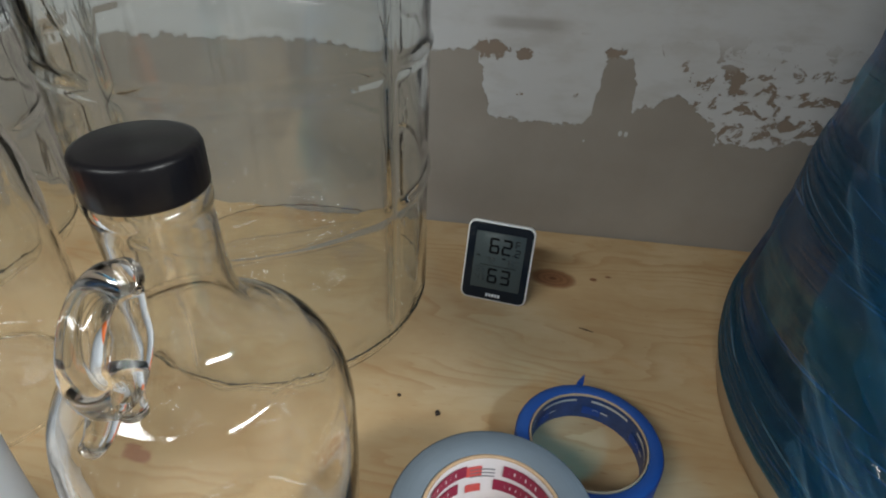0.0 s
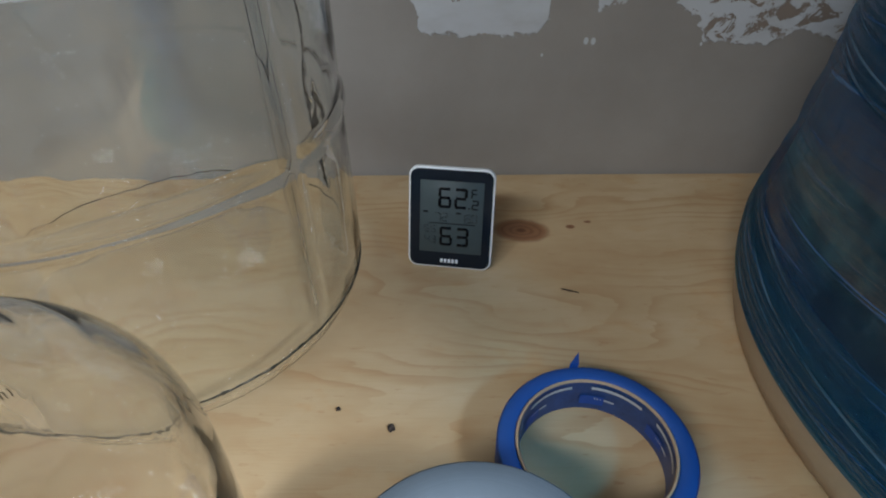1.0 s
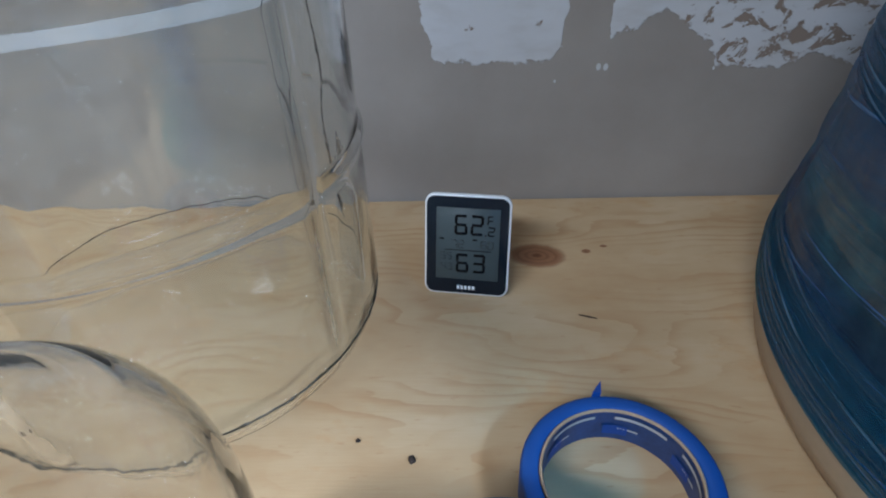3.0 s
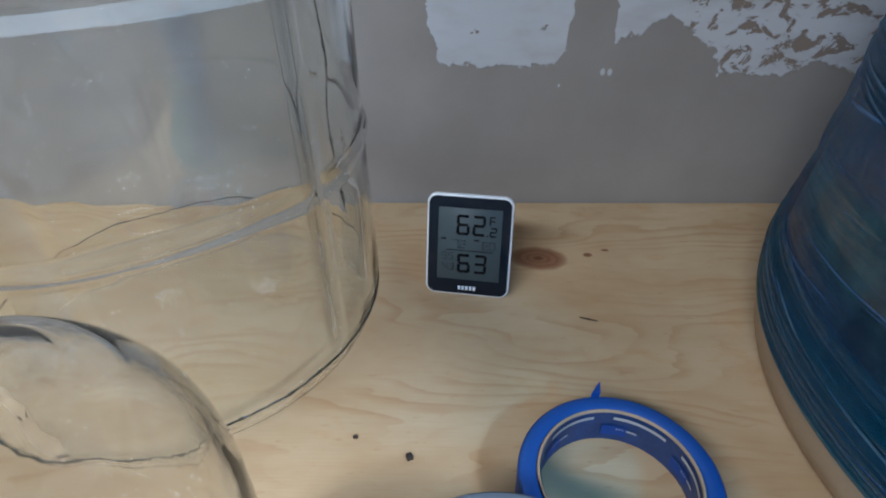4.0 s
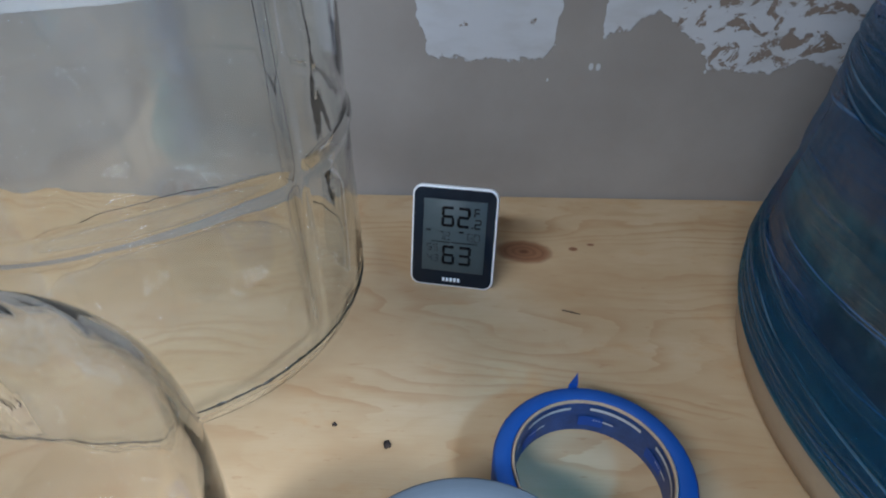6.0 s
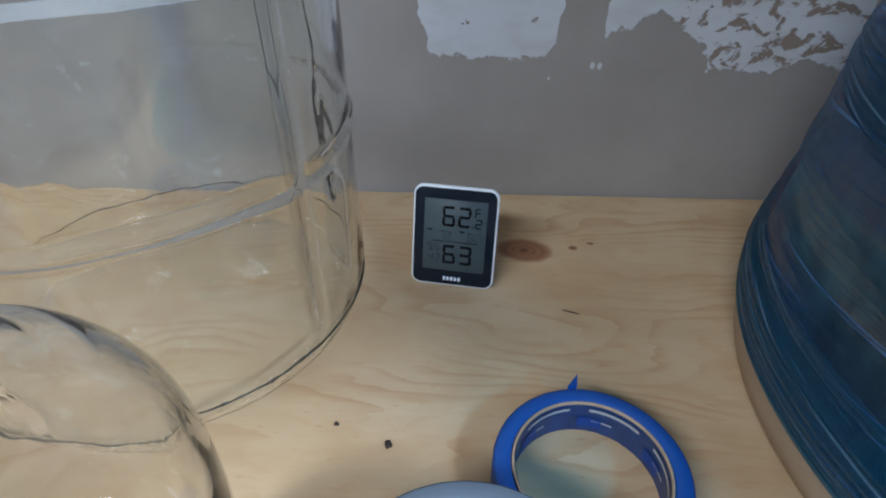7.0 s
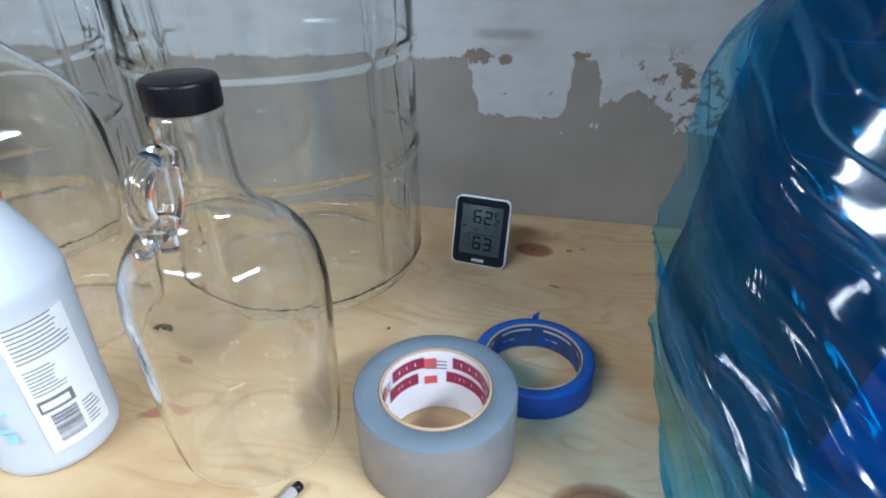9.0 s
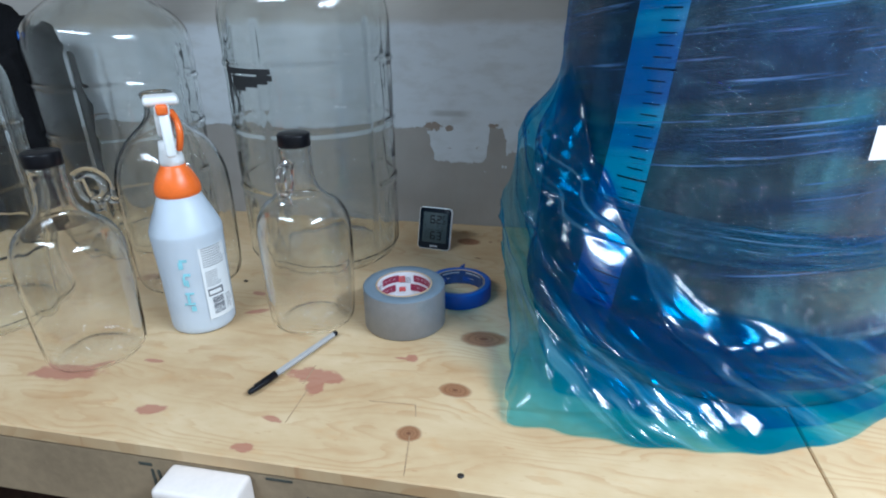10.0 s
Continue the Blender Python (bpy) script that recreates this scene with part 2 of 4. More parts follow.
def stretch_film(name, tint, deep, body, across, lean, cover=0.2, wave=0.6, crease=40, streak=0.3, sheen=0.08):
    """Blue cling film: tinted and clear, with stretched ridges, sharp glossy creases, doubled bands, and pale streaks
    painted on as highlights.
    """
    m = Mat(name, 0.12, 0.0, body)
    co = m.coord()
    x, y, z = m.xyz(co)
    ang = m.math("ARCTAN2", m.math("MULTIPLY", y, -1.0), m.math("MULTIPLY", x, -1.0))
    q = m.math("ADD", z, m.math("MULTIPLY", ang, lean))
    along = m.join(m.math("MULTIPLY", ang, 0.24), q, 0.0)
    lines = m.noise(m.mapped(along, (4, across, 1)), 1.0, 5, 0.65, 0.2)
    ridge = m.math("SUBTRACT", 1.0, m.math("MULTIPLY", m.math("ABSOLUTE", m.math("SUBTRACT", lines, 0.5)), 6.0), clamp=True)
    folds = m.noise(co, crease, 5, 0.6, 1.0)
    crumple = m.math("SUBTRACT", 1.0, m.math("MULTIPLY", m.math("ABSOLUTE", m.math("SUBTRACT", folds, 0.5)), 7.0), clamp=True)
    layers = m.noise(m.mapped(along, (1.6, 16, 1), (0.3, 0.2, 0)), 1.0, 2, 0.5)
    double = m.step(layers, 0.44, 0.54)
    # paler colour along the ridge lines paints in streak highlights
    m.set("Base Color", m.mix(m.step(lines, 0.56, 0.66), body, tuple(min(1, c * 1.2 + 0.22) for c in body)))
    m.set("Roughness", m.math("ADD", 0.06, m.math("MULTIPLY", folds, 0.16)))
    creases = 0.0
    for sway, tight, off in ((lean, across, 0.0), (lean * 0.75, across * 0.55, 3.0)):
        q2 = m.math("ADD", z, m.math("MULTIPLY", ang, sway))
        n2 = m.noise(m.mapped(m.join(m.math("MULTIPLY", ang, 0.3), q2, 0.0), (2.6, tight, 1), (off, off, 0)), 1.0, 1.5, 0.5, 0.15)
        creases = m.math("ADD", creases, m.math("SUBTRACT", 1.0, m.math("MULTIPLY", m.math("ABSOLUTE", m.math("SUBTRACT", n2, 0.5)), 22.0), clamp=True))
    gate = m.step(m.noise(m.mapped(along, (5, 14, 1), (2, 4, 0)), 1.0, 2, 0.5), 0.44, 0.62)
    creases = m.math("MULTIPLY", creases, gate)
    h = m.math("ADD", m.math("MULTIPLY", ridge, 0.7), m.math("MULTIPLY", crumple, 0.3)) if streak else creases
    normal = m.bump(h, wave, 0.009)
    m.set("Transmission Weight", 0.0)
    clear = m.node("ShaderNodeBsdfTransparent")
    m.put(clear.inputs["Color"], m.mix(double, tint, deep))
    gloss = m.node("ShaderNodeBsdfGlossy")
    m.put(gloss.inputs["Roughness"], m.math("ADD", 0.06, m.math("MULTIPLY", folds, 0.12)))
    m.put(gloss.inputs["Normal"], normal)
    facing = m.node("ShaderNodeLayerWeight")
    m.put(facing.inputs["Normal"], normal)
    thin = m.node("ShaderNodeMixShader")
    m.put(thin.inputs[0], m.math("ADD", sheen, m.math("MULTIPLY", m.math("POWER", facing.outputs["Facing"], 4.0), 0.5)))
    m.t.links.new(clear.outputs[0], thin.inputs[1])
    m.t.links.new(gloss.outputs[0], thin.inputs[2])
    # creases, where the film scatters more, are also painted paler as light streaks
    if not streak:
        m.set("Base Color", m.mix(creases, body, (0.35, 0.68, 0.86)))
    through_light = m.node("ShaderNodeBsdfTranslucent")
    through_light.inputs["Color"].default_value = (*tuple(min(1, c * 1.3) for c in body), 1)
    scatter = m.node("ShaderNodeMixShader")
    scatter.inputs[0].default_value = 0.4
    m.t.links.new(m.bsdf.outputs[0], scatter.inputs[1])
    m.t.links.new(through_light.outputs[0], scatter.inputs[2])
    mixer = m.node("ShaderNodeMixShader")
    # extra cover where the pale highlight colour lies
    m.put(mixer.inputs[0], m.math("ADD", cover, m.math("ADD", m.math("MULTIPLY", m.step(lines, 0.56, 0.68), streak), m.math("MULTIPLY", double, 0.06) if streak else m.math("MULTIPLY", creases, 0.13))))
    m.t.links.new(thin.outputs[0], mixer.inputs[1])
    m.t.links.new(scatter.outputs[0], mixer.inputs[2])
    m.surface(mixer.outputs[0])
    return m.m


def cloudy_plastic(name, colour, clear=0.4):
    m = Mat(name, 0.35, 0.0, colour)
    co = m.coord()
    n = m.noise(co, 30, 4)
    m.set("Base Color", m.ramp(n, [(0.3, tuple(c * 0.92 for c in colour)), (0.7, colour)]))
    m.set("Subsurface Weight", 0.0)
    m.bump(n, 0.05, 0.001)
    thin = m.node("ShaderNodeBsdfTranslucent")
    thin.inputs["Color"].default_value = (*colour, 1)
    mixer = m.node("ShaderNodeMixShader")
    mixer.inputs[0].default_value = clear
    m.t.links.new(m.bsdf.outputs[0], mixer.inputs[1])
    m.t.links.new(thin.outputs[0], mixer.inputs[2])
    m.surface(mixer.outputs[0])
    return m.m


def vessel_mat(name):
    """Cloudy plastic drum with dark, uneven contents behind it."""
    m = Mat(name, 0.3)
    co = m.coord()
    big = m.noise(m.mapped(co, (1, 1, 0.45)), 7, 5, 0.6, 0.7)
    small = m.noise(co, 60, 5, 0.6)
    f = m.math("ADD", m.math("MULTIPLY", big, 0.8), m.math("MULTIPLY", small, 0.2))
    m.set("Base Color", m.ramp(f, [(0.40, (0.008, 0.008, 0.009)), (0.49, (0.045, 0.045, 0.04)), (0.58, (0.15, 0.16, 0.125)), (0.70, (0.29, 0.30, 0.23))]))
    return m.m


def tape_side(name, colour, centre, vary=0.1, rough=0.55):
    """Wound tape, seen on its edge: fine rings about the roll's middle."""
    m = Mat(name, rough)
    co = m.coord()
    x, y, z = m.xyz(co)
    d = m.math("SQRT", m.math("ADD", m.math("MULTIPLY", x, x), m.math("MULTIPLY", y, y)))
    rings = m.noise(m.join(m.math("MULTIPLY", d, 2200.0), 0.0, m.math("MULTIPLY", z, 30.0)), 1.0, 3)
    blot = m.noise(co, 45, 4)
    f = m.math("ADD", m.math("MULTIPLY", rings, 0.6), m.math("MULTIPLY", blot, 0.4))
    m.set("Base Color", m.ramp(f, [(0.3, tuple(c * (1 - vary) for c in colour)), (0.7, tuple(c * (1 + vary) for c in colour))]))
    m.bump(f, 0.25, 0.0006)
    return m.m


M_WOOD = plywood("pine_plywood", KNOTS, STAINS)
M_WOOD_R = plywood("pine_plywood_plain", [(0.7, -0.3, 0.02, 0.012, 0)], [])
M_WALL = drywall("raw_drywall")
M_ROOM = plain("painted_wall", (0.52, 0.51, 0.49), 0.8, 0, 0.06, 4)
M_FLOOR = plain("dark_concrete", (0.17, 0.11, 0.09), 0.8, 0, 0.3, 8)
M_BOARD = plain("weathered_lumber", (0.27, 0.20, 0.12), 0.7, 0, 0.25, 14, 0.3)
M_STAMP = plain("faded_ink", (0.05, 0.055, 0.045), 0.8, 0, 0.4, 80)
M_GLASS = clear_glass("carboy_glass", (0.965, 0.980, 0.965), 0.0, 0.08, 30)
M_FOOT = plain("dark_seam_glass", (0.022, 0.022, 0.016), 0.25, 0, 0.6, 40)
M_JUG = clear_glass("jug_glass", (0.985, 0.988, 0.982), 0.0, 0.08, 40)
M_LOOP = clear_glass("thick_loop_glass", (0.97, 0.975, 0.97))
M_CAP = plain("black_cap_plastic", (0.006, 0.006, 0.008), 0.34, 0, 0.2, 90)
M_CAP.node_tree.nodes["Principled BSDF"].inputs["Specular IOR Level"].default_value = 0.2
M_BLACK = plain("black_paint", (0.015, 0.016, 0.018), 0.6, 0, 0.3, 60)
M_DUCT = tape_side("duct_tape_edge", (0.125, 0.160, 0.195), 0, 0.14, 0.75)
M_DUCT_FACE = plain("duct_tape_face", (0.24, 0.24, 0.245), 0.32, 0.35, 0.1, 70, 0.15)
M_BLUE = tape_side("blue_tape_edge", (0.010, 0.066, 0.27), 0)
M_BLUE_FACE = plain("blue_tape_face", (0.007, 0.050, 0.24), 0.55, 0, 0.15, 120, 0.2)
M_CARD = plain("cardboard_core", (0.42, 0.29, 0.18), 0.8, 0, 0.15, 80)
M_PRINT = plain("white_core_paper", (0.74, 0.72, 0.74), 0.45, 0, 0.05, 60)
M_MAROON = plain("maroon_print", (0.26, 0.02, 0.06), 0.5, 0, 0.1, 60)
M_REDINK = plain("red_print", (0.6, 0.09, 0.09), 0.5, 0, 0.1, 60)
M_NAVY = plain("navy_core_paper", (0.018, 0.045, 0.14), 0.4, 0, 0.35, 70)
M_SILVER = plain("silver_print", (0.5, 0.5, 0.5), 0.35, 0.2, 0.1, 60)
M_SHELL = plain("white_case_plastic", (0.78, 0.78, 0.76), 0.4, 0, 0.03, 60)
M_FACE = plain("black_face", (0.008, 0.012, 0.018), 0.16, 0, 0.1, 60, 0)
M_FACE.node_tree.nodes["Principled BSDF"].inputs["Specular IOR Level"].default_value = 0.2
M_LCD = plain("lcd_glass", (0.060, 0.076, 0.076), 0.4, 0, 0.06, 50, 0)
M_SEG = plain("lcd_segment", (0.003, 0.003, 0.004), 0.35, 0, 0.1, 50, 0)
for quiet in (M_LCD, M_SEG):
    quiet.node_tree.nodes["Principled BSDF"].inputs["Specular IOR Level"].default_value = 0.12
M_FAINT = plain("lcd_faint_segment", (0.018, 0.023, 0.024), 0.3, 0, 0.1, 50, 0)
M_SPRAY = cloudy_plastic("cloudy_white_plastic", (0.84, 0.89, 0.95))
M_ORANGE = plain("orange_plastic", (0.85, 0.16, 0.02), 0.35, 0, 0.08, 60)
M_WHITE = plain("white_plastic", (0.82, 0.82, 0.82), 0.35, 0, 0.04, 60)
M_BLOCK = plain("cream_plastic_box", (0.70, 0.62, 0.57), 0.5, 0, 0.06, 30)
M_LABEL = plain("paper_label", (0.80, 0.81, 0.82), 0.5, 0, 0.03, 60)
M_INK = plain("grey_ink", (0.16, 0.16, 0.18), 0.6, 0, 0.2, 90)
M_CYAN = plain("cyan_marker", (0.30, 0.62, 0.70), 0.5, 0, 0.2, 90)
M_PEN = cloudy_plastic("clear_pen_barrel", (0.48, 0.46, 0.45), 0.2)
M_STEEL = plain("dark_steel", (0.06, 0.05, 0.045), 0.5, 0.7, 0.3, 100)
M_DIRT = plain("dark_crumb", (0.03, 0.02, 0.015), 0.9, 0, 0.3, 200)
M_PENCIL = plain("pencil_graphite", (0.34, 0.23, 0.13), 0.6, 0, 0.3, 200)
M_SACK = plain("black_cloth", (0.006, 0.006, 0.007), 0.85, 0, 0.5, 25, 0.5, 0.004)
M_SACK.node_tree.nodes["Principled BSDF"].inputs["Specular IOR Level"].default_value = 0.1
M_BLUECLOTH = plain("bright_blue_plastic", (0.02, 0.14, 0.6), 0.4, 0, 0.2, 40)
M_FILM = stretch_film("wrapped_blue_film", (0.22, 0.72, 0.92), (0.06, 0.42, 0.78), (0.006, 0.20, 0.52), 240, -0.03, 0.05, 0.6, 12, 0.60, 0.07)
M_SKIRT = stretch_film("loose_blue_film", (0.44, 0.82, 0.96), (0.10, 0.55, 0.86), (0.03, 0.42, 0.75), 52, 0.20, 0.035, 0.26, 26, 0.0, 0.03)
M_BAND = stretch_film("bunched_blue_film", (0.16, 0.60, 0.80), (0.08, 0.44, 0.68), (0.005, 0.17, 0.32), 420, 0.012, 0.28, 0.5, 30, 0.35, 0.06)
M_RIM = plain("cream_plastic", (0.37, 0.27, 0.17), 0.4, 0, 0.08, 30)
M_VESSEL = vessel_mat("drum_plastic")
M_GAUGE = plain("pale_gauge_strip", (0.50, 0.62, 0.66), 0.4, 0, 0.08, 30)

# ---- building helpers ----


def mesh_of(name, bm, material, smooth=True):
    me = bpy.data.meshes.new(name)
    bm.normal_update()
    bm.to_mesh(me)
    bm.free()
    me.materials.append(material)
    if smooth:
        me.polygons.foreach_set("use_smooth", [True] * len(me.polygons))
    return me


def part(name, bm, material, parent=None, label="", smooth=True):
    ob = new(name, mesh_of(name, bm, material, smooth))
    if parent is not None:
        ob.parent = parent
    return tagged(ob, label)


def thing(name, m, label, category, group="", kind=""):
    ob = new(name)
    ob.empty_display_size = 0.02
    ob.matrix_world = m
    return tagged(ob, label, category, group, kind)


def box(sx, sy, sz, at=(0, 0, 0), bevel=0.0, seg=2, turn=None):
    """A bevelled box, its middle at the given place."""
    bm = bmesh.new()
    bmesh.ops.create_cube(bm, size=1, matrix=Matrix.Diagonal((sx, sy, sz, 1)))
    if bevel:
        bmesh.ops.bevel(bm, geom=list(bm.edges), offset=bevel, segments=seg, affect="EDGES", profile=0.5)
    m = Matrix.Translation(at)
    if turn is not None:
        m = m @ turn
    bmesh.ops.transform(bm, matrix=m, verts=bm.verts)
    return bm


def merge(bms):
    """Several bmeshes that make one part, in one."""
    first = bms[0]
    for other in bms[1:]:
        me = bpy.data.meshes.new("tmp")
        other.to_mesh(me)
        other.free()
        first.from_mesh(me)
        bpy.data.meshes.remove(me)
    return first


def lathe(profile, seg=64, radius=None, closed=False):
    """Turns (r, z) points about z. radius(r, z, angle) may shape it further."""
    bm = bmesh.new()
    rings = []
    for r, z in profile:
        if r < 1e-6:
            rings.append([bm.verts.new((0, 0, z))])
            continue
        ring = []
        for i in range(seg):
            a = 2 * math.pi * i / seg
            rr = radius(r, z, a) if radius else r
            ring.append(bm.verts.new((rr * math.cos(a), rr * math.sin(a), z)))
        rings.append(ring)
    pairs = list(zip(rings, rings[1:]))
    if closed:
        pairs.append((rings[-1], rings[0]))
    for a, b in pairs:
        for i in range(seg):
            j = (i + 1) % seg
            f = [a[i % len(a)], a[j % len(a)], b[j % len(b)], b[i % len(b)]]
            f = list(dict.fromkeys(f))
            if len(f) > 2:
                bm.faces.new(f)
    bmesh.ops.recalc_face_normals(bm, faces=bm.faces)
    return bm


def spline(points, steps):
    """A smooth run of points through the given ones (Catmull-Rom)."""
    p = [points[0], *points, points[-1]]
    out = []
    for i in range(1, len(p) - 2):
        a, b, c, d = (np.array(q, float) for q in p[i - 1:i + 3])
        for k in range(steps):
            t = k / steps
            out.append(tuple(0.5 * (2 * b + (c - a) * t + (2 * a - 5 * b + 4 * c - d) * t * t + (3 * b - a - 3 * c + d) * t ** 3)))
    out.append(tuple(float(v) for v in points[-1]))
    return out


def tube(points, radius, seg=12, cap=True):
    """A round bar along a run of points; radius may be a list."""
    bm = bmesh.new()
    pts = [Vector(p) for p in points]
    rings = []
    side = None
    for i, p in enumerate(pts):
        d = (pts[min(i + 1, len(pts) - 1)] - pts[max(i - 1, 0)]).normalized()
        if side is None:
            side = d.orthogonal().normalized()
        side = (side - d * side.dot(d)).normalized()
        up = d.cross(side)
        r = radius[i] if isinstance(radius, (list, tuple)) else radius
        rings.append([bm.verts.new(p + (side * math.cos(2 * math.pi * k / seg) + up * math.sin(2 * math.pi * k / seg)) * r) for k in range(seg)])
    for a, b in zip(rings, rings[1:]):
        for k in range(seg):
            bm.faces.new((a[k], a[(k + 1) % seg], b[(k + 1) % seg], b[k]))
    if cap:
        bm.faces.new(rings[0][::-1])
        bm.faces.new(rings[-1])
    return bm


def bend_patch(outline, r, a0, z0, lift=0.0004, steps=10):
    """A rectangle (u0, v0, u1, v1) in metres, laid on an upright cylinder of radius r at angle a0 and height z0."""
    u0, v0, u1, v1 = outline
    bm = bmesh.new()
    rows = []
    for v in (v0, v1):
        row = []
        for i in range(steps + 1):
            a = a0 + (u0 + (u1 - u0) * i / steps) / r
            row.append(bm.verts.new(((r + lift) * math.cos(a), (r + lift) * math.sin(a), z0 + v)))
        rows.append(row)
    for i in range(steps):
        bm.faces.new((rows[0][i], rows[0][i + 1], rows[1][i + 1], rows[1][i]))
    return bm


# ---- the setting ----
def slab(name, size, at, material, label, kind="structure", category="wall"):
    ob = part(name, box(*size), material, smooth=False)
    ob.location = at
    return tagged(ob, label, category, kind=kind)


wall = part("wall_north", box(6.0, 0.1, 2.32, (0, 0.05, 0.24)), M_WALL, smooth=False)
tagged(wall, "unfinished grey-brown drywall with ragged white joint compound", "wall", kind="structure")
slab("wall_south", (6.0, 0.1, 2.32), (0, -3.05, 0.24), M_ROOM, "plain painted wall behind the camera", category="wall")
slab("wall_east", (0.1, 3.0, 2.32), (3.05, -1.5, 0.24), M_ROOM, "plain painted side wall", category="wall")
slab("wall_west", (0.1, 3.0, 2.32), (-3.05, -1.5, 0.24), M_ROOM, "plain painted side wall", category="wall")
slab("ceiling", (6.2, 3.2, 0.1), (0, -1.5, 1.45), M_ROOM, "plain pale ceiling", category="ceiling")
slab("floor", (6.2, 3.2, 0.1), (0, -1.5, -0.97), M_FLOOR, "dark reddish-brown floor under the shelf", category="floor")

# ---- the shelf: two sheets of plywood, butted, on a lumber front rail ----
SEAM, EDGE, THICK = 0.499, -0.702, 0.018
shelf = thing("plywood_shelf", pose(0, 0, 0), "pale pine plywood shelf with knots and reddish stains", "shelf")
part("plywood_sheet", box(SEAM + 1.8 - 0.001, -EDGE - 0.002, THICK, ((SEAM - 1.8) / 2, (EDGE - 0.002) / 2, -THICK / 2), 0.0015, 1), M_WOOD, shelf, "pine plywood sheet with dark knots and wine-coloured stains", False)
part("plywood_sheet", box(1.3, -EDGE - 0.002, THICK, (SEAM + 0.651, (EDGE - 0.002) / 2, -THICK / 2), 0.0015, 1), M_WOOD_R, shelf, "", False)
part("front_rail", box(3.6, 0.038, 0.089, (0, EDGE + 0.021, -THICK - 0.0455), 0.003, 2), M_BOARD, shelf, "weathered lumber rail with faded stamps", False)
for sx in (-1.7, 1.7):
    part("leg", box(0.089, 0.089, 0.80, (sx, EDGE + 0.09, -0.52), 0.003, 1), M_BOARD, shelf, "", False)
    part("leg", box(0.089, 0.089, 0.80, (sx, -0.06, -0.52), 0.003, 1), M_BOARD, shelf, "", False)

# ---- glass ----


def shell(outer, thick):
    """A closed glass wall from an outside profile that runs from the base's middle up to the lip."""
    pts = [Vector((r, z)) for r, z in outer]
    inner = []
    for i, p in enumerate(pts):
        d = (pts[min(i + 1, len(pts) - 1)] - pts[max(i - 1, 0)]).normalized()
        n = Vector((-d.y, d.x))
        q = p + n * thick
        inner.append((max(q.x, 0.0), q.y))
    inner[0] = (0.0, outer[0][1] + thick)
    return list(outer) + inner[::-1]


def glass_vessel(outer, thick, seg, seed, emboss=None, wavy=0.0004):
    """A hollow glass vessel: ribs raised on its outside, and an inside that wavers a little, as in moulded glass."""
    bm = lathe(shell(outer, thick), seg)
    count = sum(seg if r > 1e-6 else 1 for r, _ in outer)
    for i, v in enumerate(bm.verts):
        r = math.hypot(v.co.x, v.co.y)
        if r < 0.012:
            continue
        a = math.atan2(v.co.y, v.co.x)
        if i < count:
            d = (emboss(a, v.co.z) if emboss else 0.0) + wavy * 0.8 * noise.noise(v.co * 14 + Vector((seed, 0, 0)))
        else:
            d = wavy * (noise.noise(v.co * 26 + Vector((0, seed, 0))) + 0.5 * noise.noise(Vector((v.co.x * 60, v.co.y * 60, v.co.z * 22 + seed))))
        v.co.x *= (r + d) / r
        v.co.y *= (r + d) / r
    glass = part("glass_body", bm, M_GLASS)
    glass.visible_shadow = False
    return glass


CARBOY_R = 0.137
BANDS = (0.144, 0.246, 0.345)
RIBS = [-0.47 + q * math.pi * 2 / 5 for q in range(5)]


def carboy_body(k, drop, seed):
    low = lambda z: z - drop * min(1, max(0, z - 0.1) / 0.3)
    prof = [(0.0, 0.016), (0.06, 0.014), (0.095, 0.008), (0.106, 0.002), (0.114, 0.0), (0.123, 0.002), (0.130, 0.008), (0.1335, 0.016), (0.1355, 0.025), (CARBOY_R, 0.035)]
    prof += [(CARBOY_R, 0.040 + 0.004 * i) for i in range(92)]
    prof += spline([(CARBOY_R, 0.408), (0.135, 0.425), (0.128, 0.445), (0.109, 0.466), (0.080, 0.487), (0.05, 0.507), (0.030, 0.527), (0.0245, 0.545), (0.024, 0.565)], 4)
    prof = [(r * k, low(z) * k) for r, z in prof]
    tops = [low(z) * k for z in BANDS]

    def emboss(a, z):
        h = 0.0
        for i, zb in enumerate(tops):
            h = max(h, 1 - ((z - zb - 0.0008 * math.sin(5 * a + i)) / (0.0043 * k)) ** 2)
        if 0.03 * k < z < (0.41 - drop) * k:
            ends = min(1, (z / k - 0.03) / 0.015, (0.41 - drop - z / k) / 0.015)
            for ar in RIBS:
                d = (a - ar + math.pi) % (2 * math.pi) - math.pi
                h = max(h, ends * (1 - (d * CARBOY_R / 0.0060) ** 2))
        return 0.0026 * k * math.sqrt(h) if h > 0 else 0.0

    return glass_vessel(prof, 0.0042 * k, 300, seed, emboss, 0.00055)


